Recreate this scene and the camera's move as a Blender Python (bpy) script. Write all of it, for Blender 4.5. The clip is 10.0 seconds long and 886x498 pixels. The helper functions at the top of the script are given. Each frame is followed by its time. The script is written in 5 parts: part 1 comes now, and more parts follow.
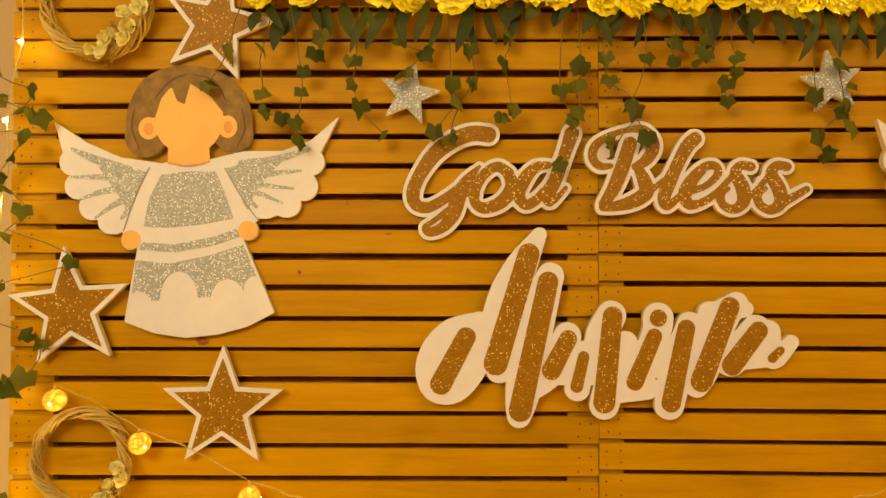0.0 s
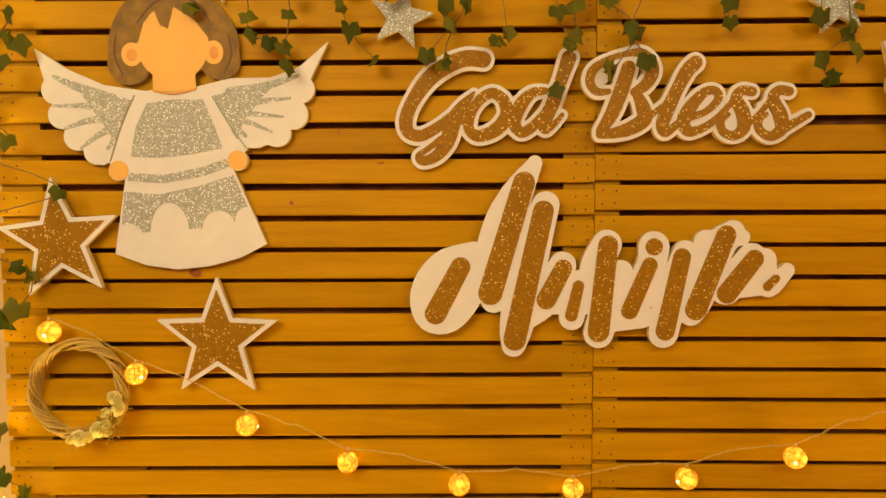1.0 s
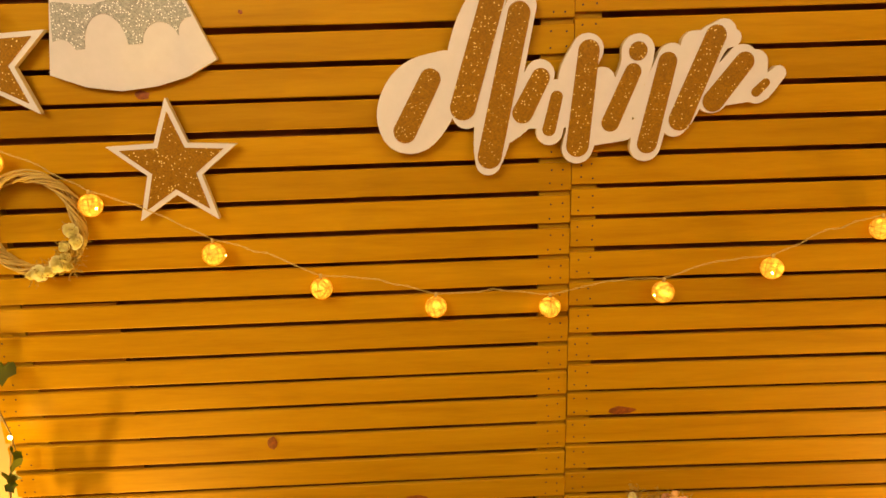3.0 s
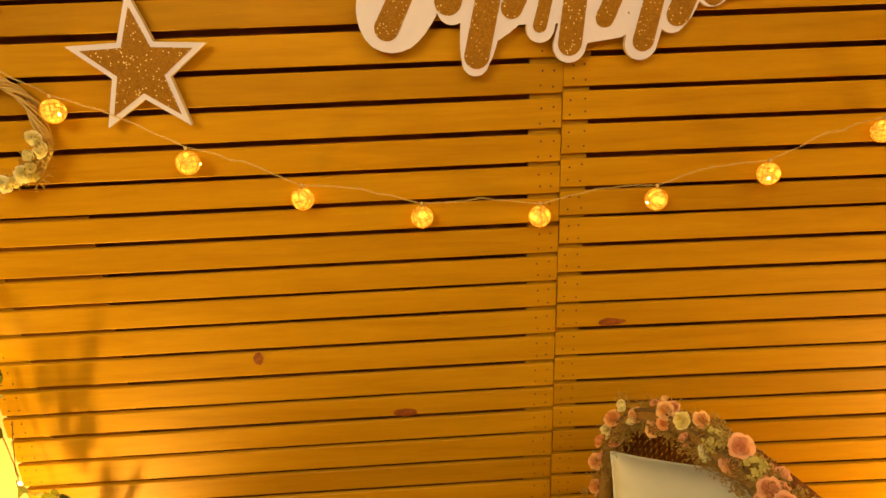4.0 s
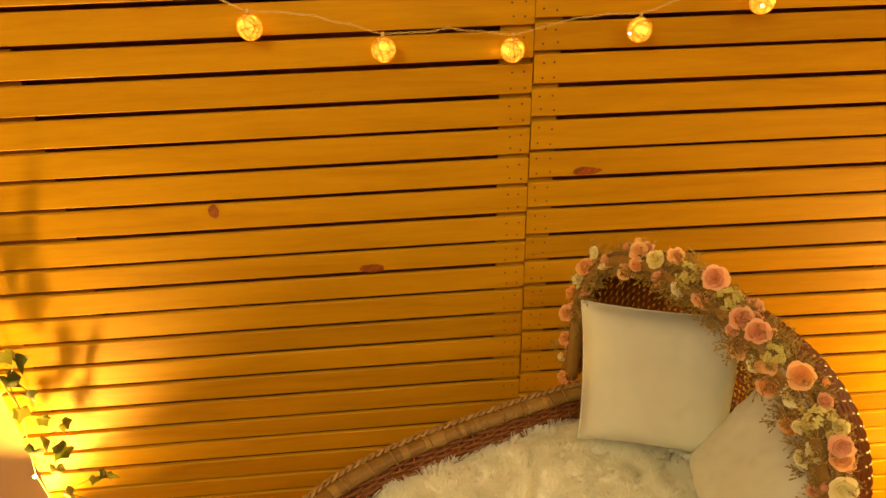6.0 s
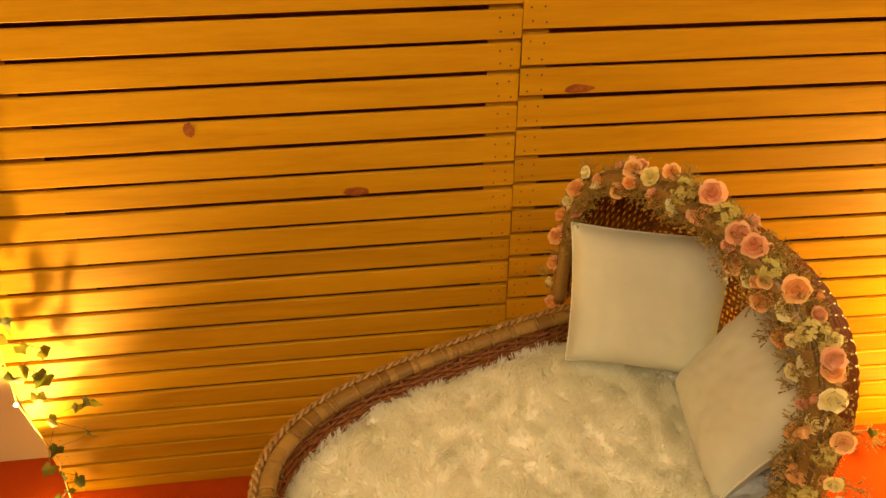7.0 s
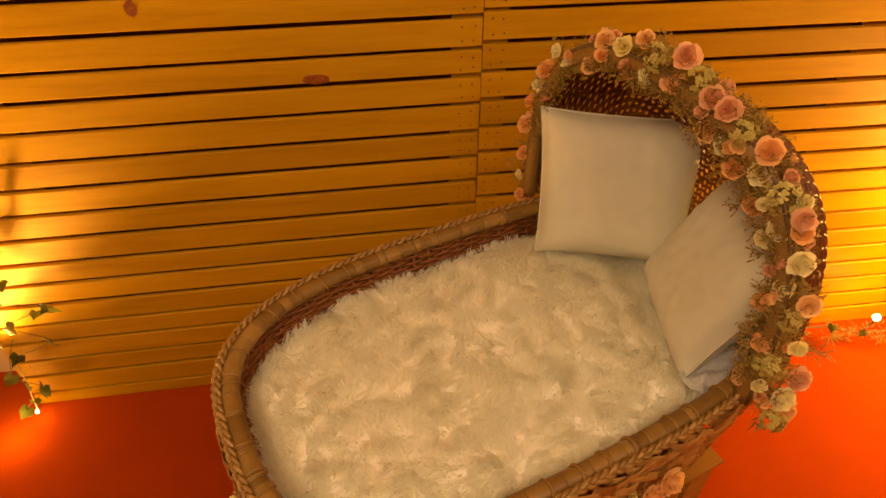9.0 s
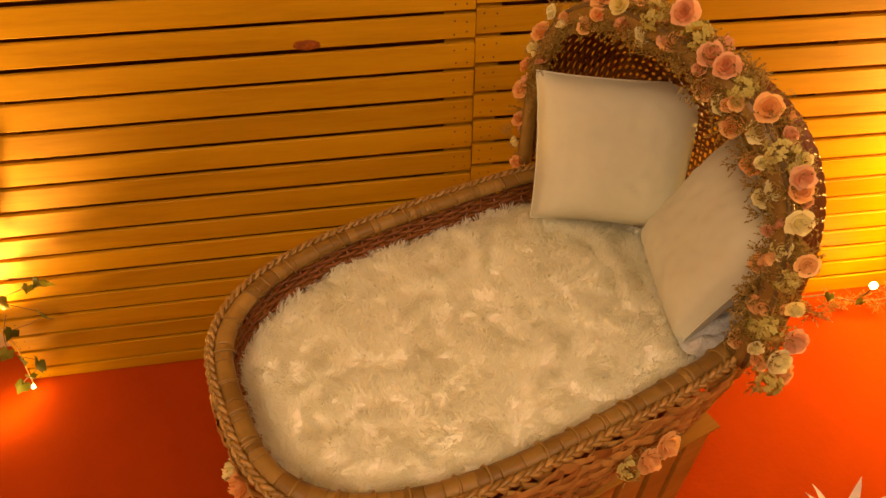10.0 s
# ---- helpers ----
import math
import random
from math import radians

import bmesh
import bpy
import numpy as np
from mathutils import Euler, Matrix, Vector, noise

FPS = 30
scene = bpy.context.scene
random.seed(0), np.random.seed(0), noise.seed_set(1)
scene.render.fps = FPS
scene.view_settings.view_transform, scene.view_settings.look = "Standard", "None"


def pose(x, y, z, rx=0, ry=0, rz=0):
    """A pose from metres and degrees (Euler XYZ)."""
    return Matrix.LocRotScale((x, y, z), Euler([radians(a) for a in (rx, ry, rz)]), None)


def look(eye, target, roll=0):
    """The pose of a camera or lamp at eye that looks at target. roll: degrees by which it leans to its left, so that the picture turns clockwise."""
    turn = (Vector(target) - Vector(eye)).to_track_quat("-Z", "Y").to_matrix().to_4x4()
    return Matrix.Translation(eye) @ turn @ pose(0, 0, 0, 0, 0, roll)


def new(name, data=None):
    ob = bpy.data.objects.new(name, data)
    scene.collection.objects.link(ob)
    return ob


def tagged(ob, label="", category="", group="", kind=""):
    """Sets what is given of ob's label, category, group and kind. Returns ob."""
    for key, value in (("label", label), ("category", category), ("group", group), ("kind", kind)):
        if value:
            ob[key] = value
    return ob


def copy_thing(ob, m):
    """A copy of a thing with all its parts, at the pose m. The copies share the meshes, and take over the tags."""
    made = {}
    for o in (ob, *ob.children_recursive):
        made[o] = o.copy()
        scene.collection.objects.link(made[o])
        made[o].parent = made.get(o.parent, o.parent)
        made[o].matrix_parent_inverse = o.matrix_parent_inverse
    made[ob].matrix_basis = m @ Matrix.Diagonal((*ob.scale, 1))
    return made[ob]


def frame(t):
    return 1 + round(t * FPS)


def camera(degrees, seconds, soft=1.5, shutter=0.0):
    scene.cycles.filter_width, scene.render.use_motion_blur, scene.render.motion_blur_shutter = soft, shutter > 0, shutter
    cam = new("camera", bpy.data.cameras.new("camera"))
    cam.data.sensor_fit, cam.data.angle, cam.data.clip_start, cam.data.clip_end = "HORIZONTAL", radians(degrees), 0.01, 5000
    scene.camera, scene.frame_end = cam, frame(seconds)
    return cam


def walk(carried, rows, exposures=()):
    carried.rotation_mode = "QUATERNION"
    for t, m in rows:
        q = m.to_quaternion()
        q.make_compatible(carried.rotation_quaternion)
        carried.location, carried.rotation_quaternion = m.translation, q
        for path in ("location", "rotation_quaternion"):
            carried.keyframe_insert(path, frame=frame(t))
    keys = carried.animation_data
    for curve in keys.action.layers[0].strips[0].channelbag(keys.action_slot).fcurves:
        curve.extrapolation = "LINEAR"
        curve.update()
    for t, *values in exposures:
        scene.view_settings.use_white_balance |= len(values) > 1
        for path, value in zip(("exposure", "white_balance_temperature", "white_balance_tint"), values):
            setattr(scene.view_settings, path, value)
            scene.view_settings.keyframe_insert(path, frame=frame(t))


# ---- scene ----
cam = camera(69.3, 10.0)
PATH = [
    (0, (-0.299, -1.279, 1.922), (-0.31, 0.72, 1.956), 0.1),
    (0.5, (-0.294, -1.273, 1.902), (-0.306, 0.726, 1.86), -0.2),
    (1, (-0.292, -1.264, 1.883), (-0.296, 0.733, 1.76), -0.2),
    (1.5, (-0.291, -1.251, 1.855), (-0.292, 0.739, 1.647), -0.6),
    (2, (-0.289, -1.239, 1.83), (-0.261, 0.738, 1.526), -0.8),
    (2.5, (-0.278, -1.228, 1.801), (-0.247, 0.729, 1.391), -1.5),
    (4, (-0.269, -1.189, 1.709), (-0.201, 0.683, 1.007), -2.1),
    (4.5, (-0.259, -1.18, 1.677), (-0.184, 0.656, 0.886), -2.3),
    (5, (-0.253, -1.174, 1.647), (-0.162, 0.632, 0.793), -2.1),
    (5.5, (-0.241, -1.168, 1.612), (-0.146, 0.609, 0.698), -2.1),
    (7, (-0.255, -1.152, 1.539), (-0.099, 0.479, 0.392), -0.8),
    (7.5, (-0.25, -1.145, 1.511), (-0.086, 0.439, 0.302), -1.0),
    (8, (-0.246, -1.186, 1.495), (-0.054, 0.37, 0.252), -0.2),
    (8.5, (-0.239, -1.173, 1.473), (-0.031, 0.341, 0.183), 0.2),
    (9, (-0.245, -1.171, 1.456), (-0.025, 0.319, 0.14), 0.2),
    (9.5, (-0.241, -1.175, 1.445), (-0.015, 0.292, 0.104), 0.2),
    (10, (-0.24, -1.176, 1.433), (-0.02, 0.269, 0.068), -0.1),
]
EXPOSURES = [(0.0, 0.33, 6550, -13), (0.5, 0.35, 6530, -12), (1.5, 0.24, 6500, -9), (2.5, 0.33, 6450, -7), (5.5, 0.26, 6500, 0), (7.0, 0.33, 6500, 7), (7.5, 0.06, 6650, 15), (8.0, -0.02, 6950, 21), (8.7, -0.06, 7050, 25), (10.0, 0.09, 7050, 26)]
walk(cam, [(t, look(eye, target, roll)) for t, eye, target, roll in PATH], EXPOSURES)

# ---- light ----
world = bpy.data.worlds.new("world")
scene.world = world
world.use_nodes = True
world.node_tree.nodes["Background"].inputs[0].default_value = (1.0, 0.72, 0.42, 1)
world.node_tree.nodes["Background"].inputs[1].default_value = 0.02


def lamp(name, kind, m, energy, colour, size=0.1, spot=None, blend=0.45):
    data = bpy.data.lights.new(name, kind)
    data.energy, data.color = energy, colour
    if kind == "AREA":
        data.shape, data.size = "DISK", size
    else:
        data.shadow_soft_size = size
    if spot:
        data.spot_size, data.spot_blend = radians(spot), blend
    ob = new(name, data)
    ob.matrix_world = m
    return ob


WARM = (1.0, 0.735, 0.45)
GLOW = (1.0, 0.56, 0.10)
lamp("ceiling_lamp_west", "AREA", look((-1.25, -1.95, 2.85), (-0.7, -0.3, 0.9)), 53, WARM, 1.3)
lamp("ceiling_lamp_east", "AREA", look((0.9, -1.85, 2.85), (0.2, -0.4, 0.8)), 26, WARM, 1.3)
lamp("floor_lamp_west", "SPOT", look((-1.20, -0.075, 0.27), (-1.19, -0.05, 0.90)), 13, GLOW, 0.02, 172)
lamp("uplight_west", "SPOT", look((-1.21, -0.17, 0.22), (-1.14, -0.02, 1.20)), 100, GLOW, 0.02, 100, 1.0)
lamp("string_bulb_west", "POINT", pose(-1.19, -0.11, 0.07), 1.1, GLOW, 0.02)
lamp("floor_lamp_east", "POINT", pose(1.36, -0.24, 0.56), 56, GLOW, 0.12)


# ---- materials ----
class Nodes:
    """A small builder for node materials."""

    def __init__(self, name):
        self.mat = bpy.data.materials.new(name)
        self.mat.use_nodes = True
        self.tree = self.mat.node_tree
        self.bsdf = self.tree.nodes["Principled BSDF"]
        self.coord = self.tree.nodes.new("ShaderNodeTexCoord")

    def add(self, kind, **values):
        node = self.tree.nodes.new("ShaderNode" + kind)
        for key, value in values.items():
            node.inputs[key.replace("_", " ")].default_value = value
        return node

    def link(self, a, b):
        self.tree.links.new(a, b)

    def space(self, scale):
        m = self.add("Mapping")
        m.inputs["Scale"].default_value = scale
        self.link(self.coord.outputs["Object"], m.inputs["Vector"])
        return m.outputs["Vector"]

    def noise(self, scale, stretch=(1, 1, 1), detail=4.0, rough=0.55):
        n = self.add("TexNoise", Scale=scale, Detail=detail, Roughness=rough)
        self.link(self.space(stretch), n.inputs["Vector"])
        return n.outputs["Fac"]

    def ramp(self, fac, stops):
        r = self.tree.nodes.new("ShaderNodeValToRGB")
        el = r.color_ramp.elements
        while len(el) < len(stops):
            el.new(0.5)
        for e, (p, c) in zip(el, stops):
            e.position, e.color = p, (*c, 1)
        self.link(fac, r.inputs["Fac"])
        return r.outputs["Color"]

    def mix(self, fac, a, b, blend="MIX"):
        m = self.tree.nodes.new("ShaderNodeMix")
        m.data_type, m.blend_type = "RGBA", blend
        for sock, value in ((m.inputs[0], fac), (m.inputs[6], a), (m.inputs[7], b)):
            if isinstance(value, (int, float)):
                sock.default_value = value
            elif isinstance(value, tuple):
                sock.default_value = (*value, 1)
            else:
                self.link(value, sock)
        return m.outputs[2]

    def random(self):
        return self.add("ObjectInfo").outputs["Random"]

    def island(self):
        return self.add("NewGeometry").outputs["Random Per Island"]

    def bump(self, height, strength, distance):
        b = self.add("Bump", Strength=strength, Distance=distance)
        self.link(height, b.inputs["Height"])
        self.link(b.outputs["Normal"], self.bsdf.inputs["Normal"])

    def set(self, colour=None, rough=0.6, metal=0.0, spec=0.5, sheen=0.0):
        if isinstance(colour, tuple):
            self.bsdf.inputs["Base Color"].default_value = (*colour, 1)
        elif colour is not None:
            self.link(colour, self.bsdf.inputs["Base Color"])
        self.bsdf.inputs["Roughness"].default_value = rough
        self.bsdf.inputs["Metallic"].default_value = metal
        self.bsdf.inputs["Specular IOR Level"].default_value = spec
        self.bsdf.inputs["Sheen Weight"].default_value = sheen
        return self.mat


def wood(name, dark, mid, light, rough=0.5):
    n = Nodes(name)
    shift = n.add("VectorMath")
    shift.operation = "ADD"
    scaled = n.add("VectorMath")
    scaled.operation = "SCALE"
    rnd = n.add("ObjectInfo")
    comb = n.add("CombineXYZ")
    for s in ("X", "Y", "Z"):
        n.link(rnd.outputs["Random"], comb.inputs[s])
    n.link(comb.outputs[0], scaled.inputs[0])
    scaled.inputs["Scale"].default_value = 37.0
    n.link(n.space((1.2, 9.0, 14.0)), shift.inputs[0])
    n.link(scaled.outputs[0], shift.inputs[1])
    broad = n.add("TexNoise", Scale=2.2, Detail=5.0, Roughness=0.6, Distortion=0.6)
    n.link(shift.outputs[0], broad.inputs["Vector"])
    fine = n.add("TexNoise", Scale=14.0, Detail=4.0, Roughness=0.7)
    n.link(shift.outputs[0], fine.inputs["Vector"])
    c = n.ramp(broad.outputs["Fac"], [(0.32, dark), (0.5, mid), (0.68, light)])
    c = n.mix(0.25, c, n.ramp(fine.outputs["Fac"], [(0.35, dark), (0.65, light)]), "MIX")
    tone = n.ramp(rnd.outputs["Random"], [(0.0, (0.80, 0.78, 0.74)), (0.5, (0.98, 0.98, 0.98)), (1.0, (1.0, 1.0, 1.0))])
    c = n.mix(1.0, c, tone, "MULTIPLY")
    n.bump(fine.outputs["Fac"], 0.25, 0.0008)
    return n.set(c, rough, 0.0, 0.12)


def glitter(name, base, deep, glint, dense=0.15, grain=210.0):
    n = Nodes(name)
    v = n.add("TexVoronoi", Scale=420.0)
    n.link(n.space((1, 1, 1)), v.inputs["Vector"])
    sep = n.add("SeparateColor")
    n.link(v.outputs["Color"], sep.inputs[0])
    big = n.noise(26.0)
    c = n.mix(sep.outputs[0], deep, base)
    c = n.mix(n.ramp(big, [(0.35, (0, 0, 0)), (0.65, (1, 1, 1))]), n.mix(0.35, c, deep), c)
    v2 = n.add("TexVoronoi", Scale=grain)
    n.link(n.space((1, 1, 1)), v2.inputs["Vector"])
    sep2 = n.add("SeparateColor")
    n.link(v2.outputs["Color"], sep2.inputs[0])
    # scattered cells get a painted glint, as of flakes tilted to the light
    spark = n.ramp(sep2.outputs[1], [(1.0 - dense, (0, 0, 0)), (1.0 - dense * 0.8, (1, 1, 1))])
    near = n.ramp(v2.outputs["Distance"], [(0.30, (1, 1, 1)), (0.45, (0, 0, 0))])
    c = n.mix(n.mix(1.0, spark, near, "MULTIPLY"), c, glint)
    n.bump(sep.outputs[2], 0.5, 0.0015)
    return n.set(c, 0.5, 0.0, 0.25)


def cloth(name, colour, weave=900.0, rough=0.85, sheen=0.2):
    n = Nodes(name)
    broad = n.noise(9.0)
    c = n.mix(n.ramp(broad, [(0.3, (0, 0, 0)), (0.7, (1, 1, 1))]), tuple(0.9 * v for v in colour), colour)
    n.bump(n.noise(weave, detail=2.0), 0.25, 0.0006)
    return n.set(c, rough, 0.0, 0.3, sheen)


def plain(name, colour, rough=0.6, vary=0.15, scale=30.0, bump=0.2, metal=0.0, spec=0.5, depth=0.001):
    n = Nodes(name)
    f = n.noise(scale)
    fine = n.noise(scale * 7)
    c = n.mix(n.ramp(f, [(0.3, (0, 0, 0)), (0.7, (1, 1, 1))]), tuple(v * (1 - vary) for v in colour), tuple(min(1, v * (1 + vary * 0.6)) for v in colour))
    n.bump(fine, bump, depth)
    return n.set(c, rough, metal, spec)


def by_piece(name, a, b, rough=0.6, scale=60.0, thin=0.0, island=False, worn=0.28, spec=0.4):
    """A surface whose tone differs from piece to piece."""
    n = Nodes(name)
    c = n.mix(n.island() if island else n.random(), a, b)
    c = n.mix(n.ramp(n.noise(scale), [(0.3, (0, 0, 0)), (0.7, (1, 1, 1))]), n.mix(worn, c, tuple(0.45 * v for v in a)), c)
    n.bump(n.noise(scale * 5), 0.3, 0.001)
    mat = n.set(c, rough, 0.0, spec)
    if thin:
        t = n.add("BsdfTranslucent")
        n.link(c, t.inputs["Color"])
        m = n.add("MixShader", Fac=thin)
        n.link(n.bsdf.outputs[0], m.inputs[1])
        n.link(t.outputs[0], m.inputs[2])
        n.link(m.outputs[0], n.tree.nodes["Material Output"].inputs["Surface"])
    return mat


def shining(name, colour, strength):
    n = Nodes(name)
    n.bsdf.inputs["Emission Color"].default_value = (*colour, 1)
    n.bsdf.inputs["Emission Strength"].default_value = strength
    return n.set(colour, 0.5)


PINE = wood("pine_slat", (0.42, 0.203, 0.003), (0.50, 0.257, 0.005), (0.56, 0.30, 0.008))
BATTEN = wood("pine_batten", (0.40, 0.20, 0.008), (0.46, 0.235, 0.010), (0.50, 0.26, 0.012))
REDWOOD = wood("red_brown_board", (0.24, 0.075, 0.004), (0.30, 0.10, 0.006), (0.36, 0.13, 0.008))
CRATE = wood("crate_board", (0.38, 0.16, 0.02), (0.48, 0.22, 0.03), (0.56, 0.28, 0.045))
# mottled dark red-brown that stands in for the shade inside the slat gaps
GAPSHADE = plain("gap_shade_brown", (0.27, 0.085, 0.018), 0.9, 0.7, 7, 0.2)
KNOT = plain("wood_knot", (0.27, 0.066, 0.002), 0.55, 0.5, 120)
NAIL = plain("nail_head", (0.07, 0.035, 0.01), 0.5, 0.2, 300)
WHITE = plain("white_board", (0.72, 0.69, 0.72), 0.6, 0.04, 40, 0.05)
EDGE = plain("board_edge", (0.62, 0.50, 0.30), 0.7, 0.15, 80)
GOLD = glitter("gold_glitter", (0.36, 0.172, 0.004), (0.23, 0.105, 0.002), (1.0, 0.80, 0.26), 0.10, 285.0)
SILVER = glitter("silver_glitter", (0.54, 0.55, 0.55), (0.29, 0.30, 0.30), (0.97, 0.98, 1.0), 0.22, 300.0)
SKIN = plain("peach_paint", (0.79, 0.45, 0.11), 0.6, 0.06, 20, 0.05)
BLUSH = plain("orange_blush_paint", (0.70, 0.30, 0.06), 0.6, 0.1, 30, 0.05)
DARKHAIR = plain("dark_brown_paint", (0.12, 0.055, 0.012), 0.65, 0.2, 60, 0.1)
GREYLINE = plain("grey_line_paint", (0.30, 0.27, 0.24), 0.6, 0.1, 60, 0.05)
HAIR = plain("brown_paint", (0.24, 0.128, 0.014), 0.65, 0.35, 45, 0.1)
CARPET = plain("red_carpet", (0.33, 0.043, 0.002), 0.95, 0.06, 9, 0.5, spec=0.1, depth=0.003)
PLASTER = plain("beige_wall_paint", (0.50, 0.36, 0.20), 0.85, 0.05, 4, 0.15)
CEILING = plain("ceiling_paint", (0.72, 0.66, 0.58), 0.9, 0.04, 4, 0.1)
WICKER = by_piece("wicker", (0.25, 0.125, 0.025), (0.38, 0.205, 0.05), 0.5, 70, island=True)
CANE = by_piece("cane", (0.20, 0.105, 0.018), (0.37, 0.22, 0.050), 0.40, 60, island=True)
BRAID = by_piece("braided_cane", (0.30, 0.165, 0.035), (0.44, 0.26, 0.070), 0.32, 70, worn=0.35)
DARKCANE = by_piece("dark_cane", (0.24, 0.105, 0.022), (0.34, 0.155, 0.032), 0.5, 70, island=True)
# cane darkened and reddened: the shade inside basket and hood is in its colour
SHADECANE = by_piece("shaded_cane", (0.17, 0.052, 0.010), (0.26, 0.088, 0.017), 0.45, 70, island=True)
HUSK = by_piece("corn_husk", (0.26, 0.105, 0.018), (0.62, 0.36, 0.095), 0.42, 50, island=True)
LINEN = cloth("white_cotton", (0.70, 0.71, 0.52))
LINING = cloth("cream_lining", (0.66, 0.58, 0.40))
PILE = by_piece("white_fleece", (0.94, 0.93, 0.78), (0.97, 0.97, 0.84), 0.7, 25, 0.6, island=True, worn=0.04)
PILEBASE = cloth("fleece_backing", (0.94, 0.93, 0.78))
PEACH = by_piece("peach_petal", (0.95, 0.51, 0.17), (0.98, 0.67, 0.28), 0.6, 60, 0.3, worn=0.12)
CREAM = by_piece("cream_petal", (0.95, 0.86, 0.36), (0.97, 0.93, 0.56), 0.6, 60, 0.3, worn=0.1)
MAUVE = by_piece("mauve_petal", (0.88, 0.49, 0.25), (0.93, 0.58, 0.33), 0.6, 60, 0.3, worn=0.12)
LIME = by_piece("lime_petal", (0.55, 0.48, 0.10), (0.68, 0.60, 0.18), 0.6, 80, 0.15)
YELLOW = by_piece("yellow_petal", (0.98, 0.84, 0.02), (0.99, 0.90, 0.10), 0.6, 80, 0.12, worn=0.0)
IVY = by_piece("ivy_leaf", (0.060, 0.080, 0.008), (0.20, 0.195, 0.026), 0.55, 90, 0.4, spec=0.2)
FERN = by_piece("dark_leaf", (0.035, 0.042, 0.006), (0.070, 0.075, 0.010), 0.55, 60, 0.15, spec=0.2)
MOSS = by_piece("dry_filler", (0.44, 0.30, 0.065), (0.66, 0.48, 0.15), 0.7, 90, 0.2, island=True)
STEM = plain("stem", (0.16, 0.10, 0.03), 0.6, 0.2, 90)
TWIG = by_piece("willow_twig", (0.50, 0.34, 0.085), (0.68, 0.48, 0.14), 0.55, 60, island=True)
CORD = plain("pale_cord", (0.62, 0.45, 0.14), 0.5, 0.2, 200)
THREAD = by_piece("cotton_thread", (0.90, 0.60, 0.08), (0.95, 0.68, 0.13), 0.6, 90, 0.85, island=True)
BULB = shining("lit_bulb", (1.0, 0.62, 0.14), 30.0)
BALLGLOW = Nodes("lit_ball_core")
BALLGLOW.bsdf.inputs["Emission Color"].default_value = (1.0, 0.50, 0.04, 1)
BALLGLOW.link(BALLGLOW.ramp(BALLGLOW.noise(75.0, detail=3.0), [(0.36, (0.7, 0.7, 0.7)), (0.58, (1.0, 1.0, 1.0)), (0.72, (3.0, 3.0, 3.0))]), BALLGLOW.bsdf.inputs["Emission Strength"])
BALLGLOW = BALLGLOW.set((0.8, 0.42, 0.05), 0.5)
FAIRY = shining("fairy_bulb", (1.0, 0.66, 0.16), 190.0)
FILM = Nodes("clear_plastic_film")
FILM.bsdf.inputs["Transmission Weight"].default_value = 0.35
FILM.bsdf.inputs["IOR"].default_value = 1.15
FILM.bump(FILM.noise(60.0), 0.8, 0.006)
FILM = FILM.set((0.80, 0.83, 0.80), 0.18)
FROND = plain("white_leaf", (0.82, 0.74, 0.62), 0.6, 0.08, 50)


